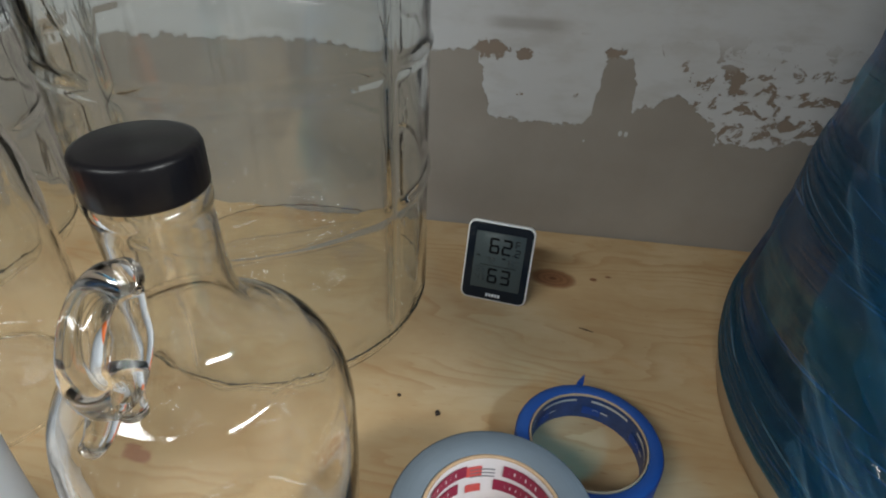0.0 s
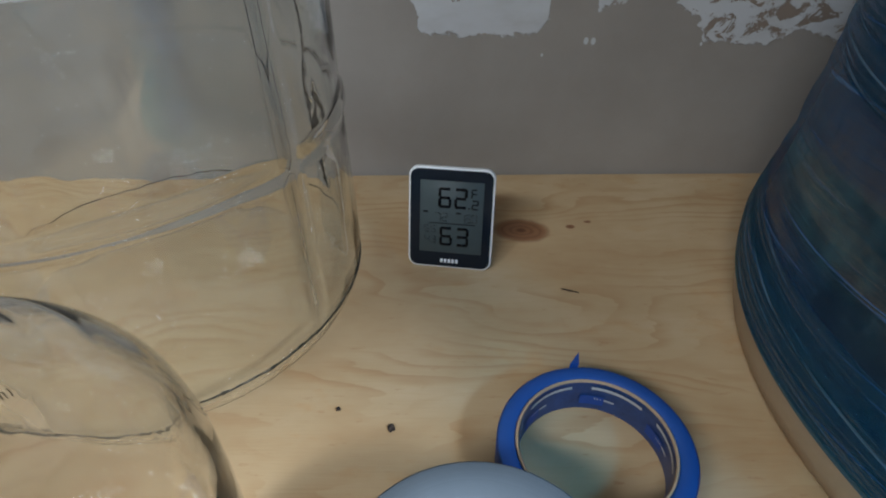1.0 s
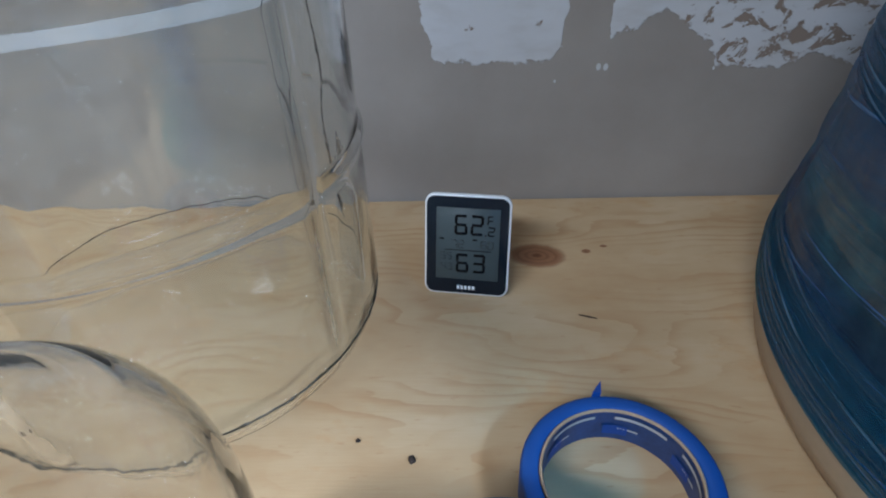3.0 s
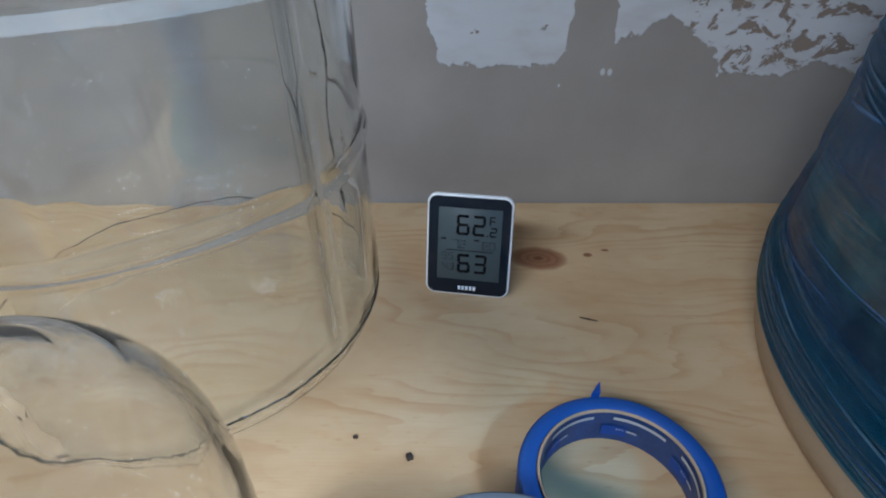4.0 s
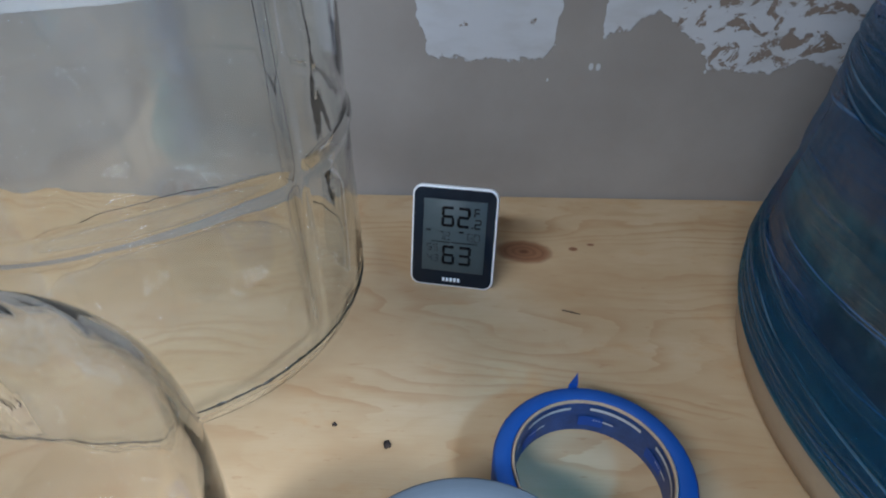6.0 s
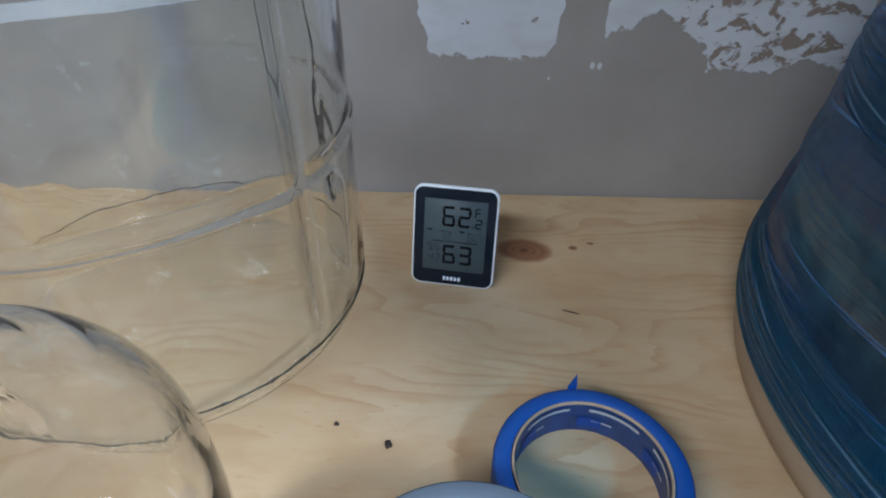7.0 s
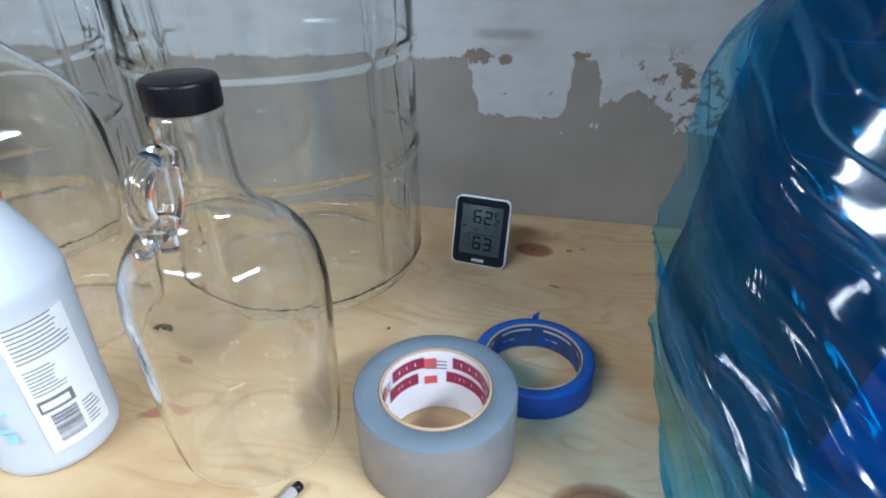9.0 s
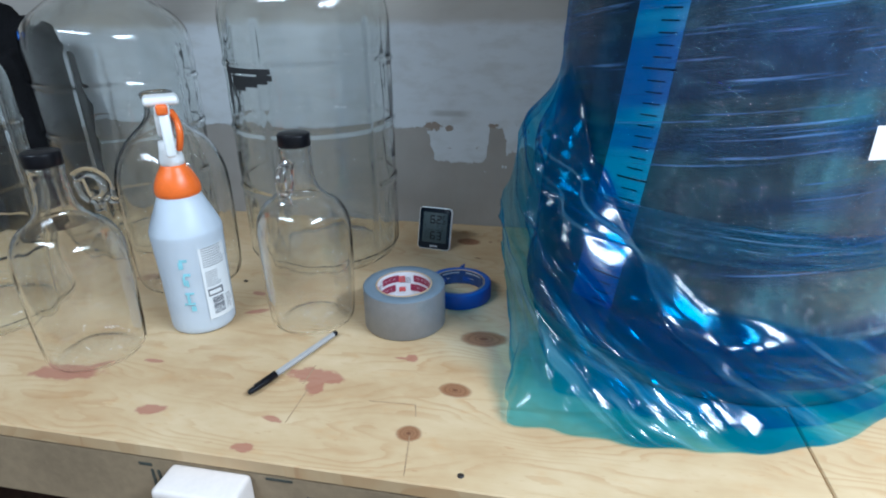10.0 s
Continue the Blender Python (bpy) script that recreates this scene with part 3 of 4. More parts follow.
def seam_ring(k, seed, n=420):
    """The jagged dark seam that runs round a carboy just above its foot."""
    bm = bmesh.new()
    last = first = None
    for i in range(n):
        a = 2 * math.pi * i / n
        jag = noise.noise(Vector((math.cos(a) * 34, math.sin(a) * 34, seed)))
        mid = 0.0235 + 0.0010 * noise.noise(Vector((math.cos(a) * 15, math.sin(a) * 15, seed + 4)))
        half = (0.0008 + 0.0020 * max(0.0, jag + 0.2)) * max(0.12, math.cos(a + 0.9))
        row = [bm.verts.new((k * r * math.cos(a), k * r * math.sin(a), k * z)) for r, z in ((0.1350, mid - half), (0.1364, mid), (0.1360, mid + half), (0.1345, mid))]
        if last:
            for q in range(4):
                bm.faces.new((last[q], last[(q + 1) % 4], row[(q + 1) % 4], row[q]))
        last, first = row, first or row
    for q in range(4):
        bm.faces.new((last[q], last[(q + 1) % 4], first[(q + 1) % 4], first[q]))
    bmesh.ops.recalc_face_normals(bm, faces=bm.faces)
    return bm


def carboy(at, turn, label, k=1.0, drop=0.0):
    ob = thing("glass_carboy", pose(*at, 0, 0, turn), label, "carboy", "large glass carboys")
    carboy_body(k, drop, at[0] * 9).parent = ob
    lip = part("lip", lathe([(0.0245 * k, 0.0), (0.030 * k, 0.002), (0.031 * k, 0.013), (0.029 * k, 0.021), (0.0235 * k, 0.021), (0.0222 * k, 0.010)], 48, None, True), M_GLASS, ob, "rounded glass lip")
    lip.location.z = (0.5662 - drop) * k
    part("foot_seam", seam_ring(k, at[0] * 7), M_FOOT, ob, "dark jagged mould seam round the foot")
    return ob


CARBOY_A = (-0.198, -0.165)
first = carboy((*CARBOY_A, 0.0005), 0, "large clear glass carboy with ribs and a black paint mark")
carboy((-0.583, -0.155, 0.0005), 23, "large clear ribbed glass carboy, empty, before a dark bag", 1.0, 0.045)
carboy((-0.625, -0.487, 0.0005), 40, "smaller clear ribbed glass carboy, empty, near the shelf edge", 0.82)

# the black mark on the first carboy
def mark(ax, ay, parts):
    c = Vector(CARBOY_A)
    bms = []
    a0 = math.atan2(ay - c.y, ax - c.x)
    for q in parts:
        bms.append(bend_patch(q, CARBOY_R + 0.004, a0, 0, 0.0006))
    return merge(bms)


part("paint_mark", mark(-0.245, -0.30, [(-0.030, 0.317, 0.022, 0.333), (-0.034, 0.336, 0.046, 0.344), (-0.024, 0.311, -0.002, 0.317), (0.022, 0.322, 0.040, 0.336), (0.040, 0.327, 0.048, 0.335), (-0.046, 0.315, -0.034, 0.346), (-0.047, 0.290, -0.038, 0.315), (-0.045, 0.274, -0.040, 0.290)]), M_BLACK, first, "smeared black paint mark")


def jug(at, turn, label, cap=True):
    ob = thing("glass_jug", pose(*at, 0, 0, turn), label, "jug", "one-gallon glass jugs")
    ob.scale = (1, 1, 0.975)
    prof = spline([(0.0, 0.010), (0.026, 0.008), (0.040, 0.002), (0.046, 0.0), (0.053, 0.004), (0.0570, 0.014), (0.0592, 0.05), (0.0610, 0.10), (0.0615, 0.135), (0.0608, 0.150), (0.0575, 0.167),
                   (0.0495, 0.183), (0.0385, 0.195), (0.0288, 0.205), (0.0232, 0.217), (0.0212, 0.232), (0.0203, 0.258)], 4)
    prof += [(0.0212, 0.260), (0.0212, 0.2655), (0.0185, 0.2665), (0.0185, 0.280), (0.0175, 0.281)]
    prof = [(r * (1.07 if z < 0.19 else 1.0), z) for r, z in prof]
    body = glass_vessel(prof, 0.003, 128, at[0] * 11, None, 0.0007)
    body.data.materials[0] = M_JUG
    body.parent = ob
    loop = [(0.026, 0, 0.247), (0.038, 0, 0.252), (0.050, 0, 0.247), (0.058, 0, 0.234), (0.056, 0, 0.220), (0.048, 0, 0.213), (0.040, 0, 0.216), (0.033, 0, 0.224), (0.0315, 0, 0.234), (0.030, 0, 0.244)]
    lp = spline(loop, 5)
    bms = [tube(lp, 0.0068, 16), tube(spline([(0.054, 0, 0.216), (0.062, 0, 0.209), (0.068, 0, 0.209)], 5), [0.0058 - 0.00022 * i for i in range(11)], 12),
           tube(spline([(0.040, 0, 0.218), (0.044, 0, 0.207), (0.045, 0, 0.199)], 5), [0.005] * 11, 12)]
    part("finger_loop", merge(bms), M_LOOP, ob, "thick glass finger loop").visible_shadow = False
    if cap:
        n = 60
        cp = [(0.0, 0.2858), (0.0185, 0.2852), (0.0206, 0.2844), (0.0212, 0.2826), (0.0214, 0.2685), (0.0208, 0.2675), (0.0205, 0.2685), (0.0203, 0.2820), (0.0, 0.2822)]
        part("screw_cap", lathe(cp, 96, lambda r, z, a: r * (1 + (0.010 if 0.2685 < z < 0.2835 and r > 0.0209 else 0) * math.cos(n * a))), M_CAP, ob, "black plastic screw cap")
    return ob


jug((-0.121, -0.416, 0.0005), -86, "clear one-gallon glass jug with black screw cap and finger loop")
jug((-0.378, -0.552, 0.0005), 47, "clear one-gallon glass jug with black cap beside a red stain")


def small_carboy(at):
    ob = thing("glass_demijohn", pose(*at), "clear round-shouldered glass demijohn, empty and uncapped", "demijohn")
    prof = spline([(0.0, 0.012), (0.045, 0.010), (0.060, 0.002), (0.066, 0.0), (0.075, 0.004), (0.081, 0.016), (0.0835, 0.05), (0.085, 0.12), (0.0845, 0.17), (0.080, 0.198), (0.069, 0.224), (0.052, 0.246), (0.034, 0.262), (0.023, 0.276), (0.0195, 0.292), (0.0195, 0.303)], 4)
    body = glass_vessel(prof, 0.0035, 128, 5.0, None, 0.0007)
    body.data.materials[0] = M_JUG
    body.parent = ob
    part("lip", lathe([(0.0197, 0.3035), (0.0225, 0.304), (0.0235, 0.308), (0.0225, 0.312), (0.0180, 0.313), (0.0175, 0.305)], 40, None, True), M_JUG, ob, "rounded glass lip")
    return ob


small_carboy((-0.383, -0.322, 0.0005))


# ---- spray bottle ----
def spray_bottle(at, turn):
    ob = thing("spray_bottle", pose(*at, 0, 0, turn), "cloudy white plastic spray bottle with orange collar and paper label", "spray bottle")
    prof = spline([(0.0, 0.004), (0.036, 0.003), (0.0415, 0.0005), (0.0440, 0.006), (0.0445, 0.02), (0.0452, 0.07), (0.0470, 0.13), (0.0478, 0.146), (0.0465, 0.153), (0.0415, 0.166), (0.034, 0.183), (0.0285, 0.196), (0.0265, 0.203)], 4)
    body = part("bottle_body", lathe(shell(prof, 0.0012), 72), M_SPRAY, ob)
    part("collar", lathe([(0.0275, 0.198), (0.0292, 0.200), (0.0294, 0.206), (0.0285, 0.213), (0.022, 0.228), (0.0165, 0.236), (0.0155, 0.239), (0.0, 0.239), (0.0, 0.199)], 72,
                         lambda r, z, a: r * (1 + 0.006 * math.cos(36 * a) * (0.2 < z < 0.212))), M_ORANGE, ob, "orange plastic screw collar")
    part("neck", lathe([(0.0, 0.236), (0.0150, 0.236), (0.0155, 0.246), (0.0135, 0.258), (0.0125, 0.270), (0.0, 0.270)], 40), M_WHITE, ob)
    # the head: nozzle towards -y
    head = merge([box(0.021, 0.034, 0.030, (0, 0.004, 0.292), 0.005, 3), box(0.042, 0.040, 0.0115, (0.001, 0.000, 0.3225), 0.005, 3), box(0.018, 0.030, 0.016, (0, -0.006, 0.3115), 0.004, 2)])
    part("spray_head", head, M_WHITE, ob, "white plastic spray head")
    part("nozzle", box(0.014, 0.012, 0.013, (0, -0.026, 0.314), 0.003, 2), M_ORANGE, ob, "orange nozzle tip")
    part("trigger", tube(spline([(0.010, -0.008, 0.308), (0.014, -0.018, 0.300), (0.0155, -0.026, 0.285), (0.013, -0.024, 0.270), (0.011, -0.020, 0.262)], 5), 0.0042, 10), M_ORANGE, ob, "orange trigger")
    part("lever", box(0.013, 0.009, 0.056, (0.001, -0.029, 0.283), 0.003, 2, Matrix.Rotation(radians(-10), 4, "X")), M_WHITE, ob, "white front lever")
    # label and printing, on the side at angle a0
    a0, r = radians(-56), 0.0462
    lab = part("paper_label", bend_patch((-0.020, 0.0, 0.024, 0.115), r, a0, 0.022, 0.0008, 14), M_LABEL, ob, "white paper label with small print and barcode")
    rng = random.Random(4)
    for i in range(9):
        w = rng.uniform(0.028, 0.037)
        part("print_line", bend_patch((-0.0165, 0, -0.0165 + w, 0.0011), r, a0, 0.129 - 0.0034 * i, 0.0011, 6), M_INK, lab)
    for i in range(8):
        part("print_line", bend_patch((-0.0160, 0, -0.0160 + rng.uniform(0.015, 0.022), 0.0009), r, a0, 0.094 - 0.003 * i, 0.0011, 6), M_INK, lab)
    part("print_box", bend_patch((-0.0165, 0, 0.006, 0.011), r, a0, 0.0575, 0.0011, 6), M_INK, lab)
    part("print_box", bend_patch((-0.0150, 0, 0.003, 0.006), r, a0, 0.060, 0.0014, 6), M_LABEL, lab)
    for i in range(16):
        part("barcode_bar", bend_patch((-0.0125, 0, 0.0045, rng.choice((0.0006, 0.001, 0.0014))), r, a0, 0.029 + 0.00165 * i, 0.0012, 5), M_INK, lab)
    for i in range(7):
        part("print_line", bend_patch((0.008, 0, 0.0095 + rng.uniform(0.006, 0.011), 0.0011), r, a0, 0.030 + 0.0034 * i, 0.0011, 4), M_INK, lab)
    # marker scrawl, down the bottle
    b0 = radians(-112)
    for k, (u, v, w, hh) in enumerate([(0, 0.115, 0.010, 0.004), (-0.002, 0.105, 0.006, 0.010), (0.002, 0.094, 0.009, 0.004), (0.000, 0.080, 0.0035, 0.014), (0.004, 0.078, 0.003, 0.010), (-0.001, 0.066, 0.012, 0.003),
                                      (0.001, 0.052, 0.0035, 0.016), (-0.004, 0.050, 0.014, 0.003), (0.004, 0.040, 0.006, 0.008)]):
        part("marker_stroke", bend_patch((u, 0, u + w, hh), r, b0, v, 0.0009, 5), M_CYAN, ob, "pale cyan marker stroke" if k == 0 else "")
    return ob


spray_bottle((-0.281, -0.451, 0.0005), 37)


# ---- rolls of tape ----
def ring_profile(ro, ri, h, b=0.0012):
    return [(ri, b), (ri + b, 0), (ro - b, 0), (ro, b), (ro, h - b), (ro - b, h), (ri + b, h), (ri, h - b)]


def tape_roll(name, at, ro, ri, core, h, side, face, inner, label, turn=0):
    ob = thing(name, pose(*at, 0, 0, turn), label, "tape roll")
    part("wound_tape", lathe(ring_profile(ro, ri + core, h), 128, None, True), side, ob)
    part("outer_turn", lathe([(ro + 0.0001, 0.0012), (ro + 0.0004, 0.0018), (ro + 0.0004, h - 0.0018), (ro + 0.0001, h - 0.0012)], 128), face, ob)
    part("core", lathe(ring_profile(ri + core, ri, h + 0.0004, 0.0004), 128, None, True), M_CARD, ob, "brown cardboard core")
    part("core_paper", lathe([(ri - 0.0003, 0.0008), (ri - 0.0003, h - 0.0008)], 128), inner, ob)
    return ob


duct = tape_roll("duct_tape_roll", (0.016, -0.401, 0.0005), 0.0585, 0.0385, 0.002, 0.0610, M_DUCT, M_DUCT_FACE, M_PRINT, "grey duct tape roll lying flat, printed white core")


def core_print(ob, r, items):
    for nm, a, z, w, hh, mat in items:
        part(nm, bend_patch((-w / 2, 0, w / 2, hh), r, radians(a), z, -0.0006, 8), mat, ob)


rows = []
for a in (60, 140, 218, 300, 20):
    rows += [("print_block", a, 0.045, 0.030, 0.011, M_MAROON), ("print_block", a + 8, 0.030, 0.030, 0.011, M_MAROON), ("print_line", a + 2, 0.0488, 0.020, 0.0036, M_PRINT)]
    rows += [("print_line", a - 38, 0.050 - 0.0035 * i, 0.016, 0.0012, M_INK) for i in range(3)]
    rows += [("print_block", a - 30, 0.028, 0.010, 0.008, M_REDINK), ("print_block", a - 30, 0.044, 0.010, 0.010, M_REDINK), ("print_line", a + 9, 0.034, 0.018, 0.003, M_PRINT)]
core_print(duct, 0.0380, rows)

blue = tape_roll("painters_tape_roll", (0.0805, -0.311, 0.0005), 0.0510, 0.0400, 0.0014, 0.0250, M_BLUE, M_BLUE_FACE, M_NAVY, "blue painter's masking tape roll lying flat")
rows = []
for a in range(0, 360, 60):
    rows += [("print_line", a, 0.0195, 0.030, 0.0022, M_SILVER), ("print_block", a + 20, 0.006, 0.014, 0.008, M_BLUE_FACE), ("print_line", a + 10, 0.011, 0.012, 0.0012, M_SILVER)]
core_print(blue, 0.0395, rows)
bm = bmesh.new()
a = radians(95)
for p in ((0.0503, 0.002), (0.0503, -0.003), (0.0590, -0.005)):
    bm.verts.new((p[0] * math.cos(a) - p[1], p[0] * math.sin(a), 0.020))
v = list(bm.verts)
top = [bm.verts.new((q.co.x + 0.001, q.co.y + 0.001, 0.0275)) for q in v]
bm.faces.new(v)
bm.faces.new(top[::-1])
for i in range(3):
    bm.faces.new((v[i], v[(i + 1) % 3], top[(i + 1) % 3], top[i]))
part("torn_tab", bm, M_BLUE_FACE, blue, "", False)


# ---- thermometer ----
SEGS = {"0": "abcdef", "1": "bc", "2": "abged", "3": "abgcd", "4": "fgbc", "5": "afgcd", "6": "afgedc", "7": "abc", "8": "abcdefg", "F": "afge"}


def digit(ch, x, z, w, h, t, y):
    """Seven-segment digit as one part; its lower left corner at x, z, on the face at y."""
    bars = {"a": (w / 2, h - t / 2, w - t, t), "d": (w / 2, t / 2, w - t, t), "g": (w / 2, h / 2, w - t, t), "f": (t / 2, h * 0.75, t, h / 2 - t), "b": (w - t / 2, h * 0.75, t, h / 2 - t),
            "e": (t / 2, h * 0.25, t, h / 2 - t), "c": (w - t / 2, h * 0.25, t, h / 2 - t)}
    return merge([box(bars[s][2], 0.0002, bars[s][3], (x + bars[s][0], y, z + bars[s][1])) for s in SEGS[ch]])


def rounded_slab(w, h, d, r, y, edge=0.001):
    """A slab in the x-z plane with rounded corners; its front at y, its back at y + d."""
    bm = bmesh.new()
    pts = []
    for cx, cz, a0 in ((w / 2 - r, h - r, 0), (-w / 2 + r, h - r, 90), (-w / 2 + r, r, 180), (w / 2 - r, r, 270)):
        for i in range(9):
            a = radians(a0 + i * 11.25)
            pts.append((cx + r * math.cos(a), cz + r * math.sin(a)))
    f = bm.faces.new([bm.verts.new((x, y, z)) for x, z in pts])
    ext = bmesh.ops.extrude_face_region(bm, geom=[f])
    bmesh.ops.translate(bm, vec=(0, d, 0), verts=[g for g in ext["geom"] if isinstance(g, bmesh.types.BMVert)])
    bmesh.ops.recalc_face_normals(bm, faces=bm.faces)
    rim = [e for e in bm.edges if abs(e.verts[0].co.y - e.verts[1].co.y) < 1e-7]
    if edge:
        bmesh.ops.bevel(bm, geom=rim, offset=edge, segments=2, affect="EDGES", profile=0.5)
    return bm


def thermometer(m):
    W, H = 0.0645, 0.0795
    ob = thing("digital_thermometer", m, "small white digital thermometer with black face and grey display", "thermometer")
    part("case", rounded_slab(W, H, 0.0055, 0.0075, 0.0), M_SHELL, ob)
    back = rounded_slab(W - 0.016, H - 0.016, 0.009, 0.006, 0.005)
    bmesh.ops.translate(back, vec=(0, 0, 0.008), verts=back.verts)
    part("back_housing", back, M_SHELL, ob)
    part("stand", box(0.024, 0.003, 0.045, (0, 0.0240, 0.026), 0.001, 1, Matrix.Rotation(radians(40), 4, "X")), M_SHELL, ob)
    face = rounded_slab(W - 0.003, H - 0.003, 0.0012, 0.0062, -0.0008, 0.0003)
    bmesh.ops.translate(face, vec=(0, 0, 0.0015), verts=face.verts)
    part("black_face", face, M_FACE, ob, "glossy black face")
    lcd = part("display", box(0.0475, 0.0006, 0.0565, (0.0005, -0.0009, 0.0415), 0.0002, 1), M_LCD, ob, "grey liquid-crystal display with dark digits")
    y = -0.00135
    for ch, x in (("6", -0.0095), ("2", 0.0025)):
        part("digit", digit(ch, x, 0.0490, 0.0098, 0.0158, 0.0021, y), M_SEG, lcd)
    part("digit", digit("F", 0.0150, 0.0575, 0.0045, 0.0072, 0.0009, y), M_SEG, lcd)
    part("digit", digit("2", 0.0155, 0.0490, 0.0052, 0.0074, 0.0010, y), M_SEG, lcd)
    part("decimal_point", box(0.0011, 0.0002, 0.0011, (0.0138, y, 0.0496)), M_SEG, lcd)
    for ch, x in (("6", -0.0080), ("3", 0.0045)):
        part("digit", digit(ch, x, 0.0190, 0.0098, 0.0152, 0.0021, y), M_SEG, lcd)
    for ch, x in (("7", -0.0120), ("2", -0.0068), ("6", 0.0105), ("0", 0.0157)):
        part("small_digit", digit(ch, x, 0.0385, 0.0045, 0.0066, 0.0007, y), M_FAINT, lcd)
    for ch, x, z in (("5", -0.0200, 0.0290), ("5", -0.0150, 0.0290), ("4", -0.0195, 0.0205), ("3", -0.0145, 0.0205)):
        part("small_digit", digit(ch, x, z, 0.0040, 0.0058, 0.0007, y), M_FAINT, lcd)
    part("divider", box(0.035, 0.0002, 0.0006, (0.001, y, 0.0368)), M_SEG, lcd)
    for x in (-0.019, 0.006):
        part("icon", box(0.0035, 0.0002, 0.0012, (x, y, 0.0455)), M_SEG, lcd)
    for i in range(5):
        part("maker_mark", box(0.0020, 0.0003, 0.0030, (-0.0058 + i * 0.0029, -0.00095, 0.0063)), M_LABEL, ob)
    return ob


thermometer(pose(0.0025, -0.1425, 0.0008, -17, 0, -8))


# ---- pen ----
def pen(a, b):
    d = Vector(b) - Vector(a)
    m = Matrix.Translation(a) @ d.to_track_quat("Z", "Y").to_matrix().to_4x4()
    ob = thing("ballpoint_pen", m, "clear ballpoint pen with black cap lying on the plywood", "pen")
    L = d.length
    part("barrel", lathe([(0.0028, 0.045), (0.0039, 0.047), (0.0039, L - 0.006), (0.0025, L - 0.006), (0.0025, 0.045)], 6, None, True), M_PEN, ob, "clear hexagonal barrel", False)
    part("ink_tube", tube([(0, 0, 0.04), (0, 0, L - 0.02)], 0.0009, 8), M_SILVER, ob)
    part("end_plug", lathe([(0, L - 0.0065), (0.0039, L - 0.0065), (0.0039, L - 0.001), (0.003, L), (0, L)], 16), M_CAP, ob)
    part("cap", lathe([(0, 0), (0.0026, 0.0004), (0.0035, 0.004), (0.0046, 0.026), (0.0048, 0.043), (0.0042, 0.0435), (0, 0.0435)], 24), M_CAP, ob, "black plastic cap")
    part("clip", box(0.0022, 0.0014, 0.034, (0.0, 0.0054, 0.026), 0.0005, 1), M_CAP, ob)
    return ob


pen((-0.1245, -0.608, 0.0062), (-0.0700, -0.459, 0.0050))


# ---- the drum wrapped in blue film ----
DRUM, DRUM_R = (0.450, -0.264), 0.258


def drum_r(z):
    """The drum's radius: it narrows upwards."""
    return DRUM_R - 0.028 * min(1, max(0, z - 0.05) / 0.25) - 0.010 * min(1, max(0, z - 0.3) / 0.2)



drum = thing("wrapped_drum", pose(*DRUM, 0.001), "large drum wrapped in shiny blue stretch film with loose skirt", "drum")
part("base_rim", lathe([(0, 0), (DRUM_R - 0.004, 0), (DRUM_R, 0.003), (DRUM_R + 0.0015, 0.012), (DRUM_R + 0.002, 0.026), (DRUM_R - 0.001, 0.034)], 96), M_RIM, drum, "cream plastic base rim")
part("drum_body", lathe([(0, 0.006), (DRUM_R - 0.004, 0.02)] + [(drum_r(0.04 * i), 0.04 * i) for i in range(1, 16)] + [(DRUM_R - 0.03, 0.62), (DRUM_R - 0.04, 0.64), (DRUM_R - 0.08, 0.65), (0, 0.65)], 96), M_VESSEL, drum, "cloudy plastic drum with dark contents")


def gauge_angle(z):
    """The gauge leans a little across the drum."""
    return radians(-132.5 + 8.0 * (z - 0.05) / 0.38)


bm = bmesh.new()
last = None
for i in range(41):
    z = 0.03 + 0.55 * i / 40
    a = gauge_angle(z)
    row = [bm.verts.new(((drum_r(z) + 0.001) * math.cos(a + u / DRUM_R), (drum_r(z) + 0.001) * math.sin(a + u / DRUM_R), z)) for u in (-0.042, -0.026, -0.010, 0.006, 0.022)]
    if last:
        for k in range(4):
            bm.faces.new((last[k], last[k + 1], row[k + 1], row[k]))
    last = row
part("sticker", bend_patch((-0.016, 0, 0.016, 0.034), drum_r(0.3), radians(-69), 0.285, 0.0075, 6), M_LABEL, drum, "small white paper sticker")
gauge = part("gauge_strip", bm, M_GAUGE, drum, "pale volume gauge with dark ticks")
for i in range(44):
    z = 0.052 + 0.012 * i
    long = i % 10 == 6
    half = 0.020 if long else 0.0105
    part("tick", bend_patch((0.004 - half, 0, 0.004 + half * 0.9, 0.0022 if long else 0.0016), drum_r(z), gauge_angle(z), z, 0.002, 4), M_SEG, gauge)


def film_noise(a, z, s):
    return noise.noise(Vector((math.cos(a) * s, math.sin(a) * s, z * s * 1.6)))


bm = bmesh.new()
last = None
NA = 220
for i in range(90):
    z = 0.030 + 0.604 * i / 89
    row = []
    for k in range(NA):
        a = 2 * math.pi * k / NA
        spiral = math.sin(160 * z + 5 * a) * 0.0006 + 0.0012 * film_noise(a, z * 9, 2.2)
        r = drum_r(z) + 0.005 + spiral
        row.append(bm.verts.new((r * math.cos(a), r * math.sin(a), z)))
    if last:
        for k in range(NA):
            bm.faces.new((last[k], last[(k + 1) % NA], row[(k + 1) % NA], row[k]))
    last = row
part("wrapped_film", bm, M_FILM, drum, "tight blue stretch film with fine ridges")


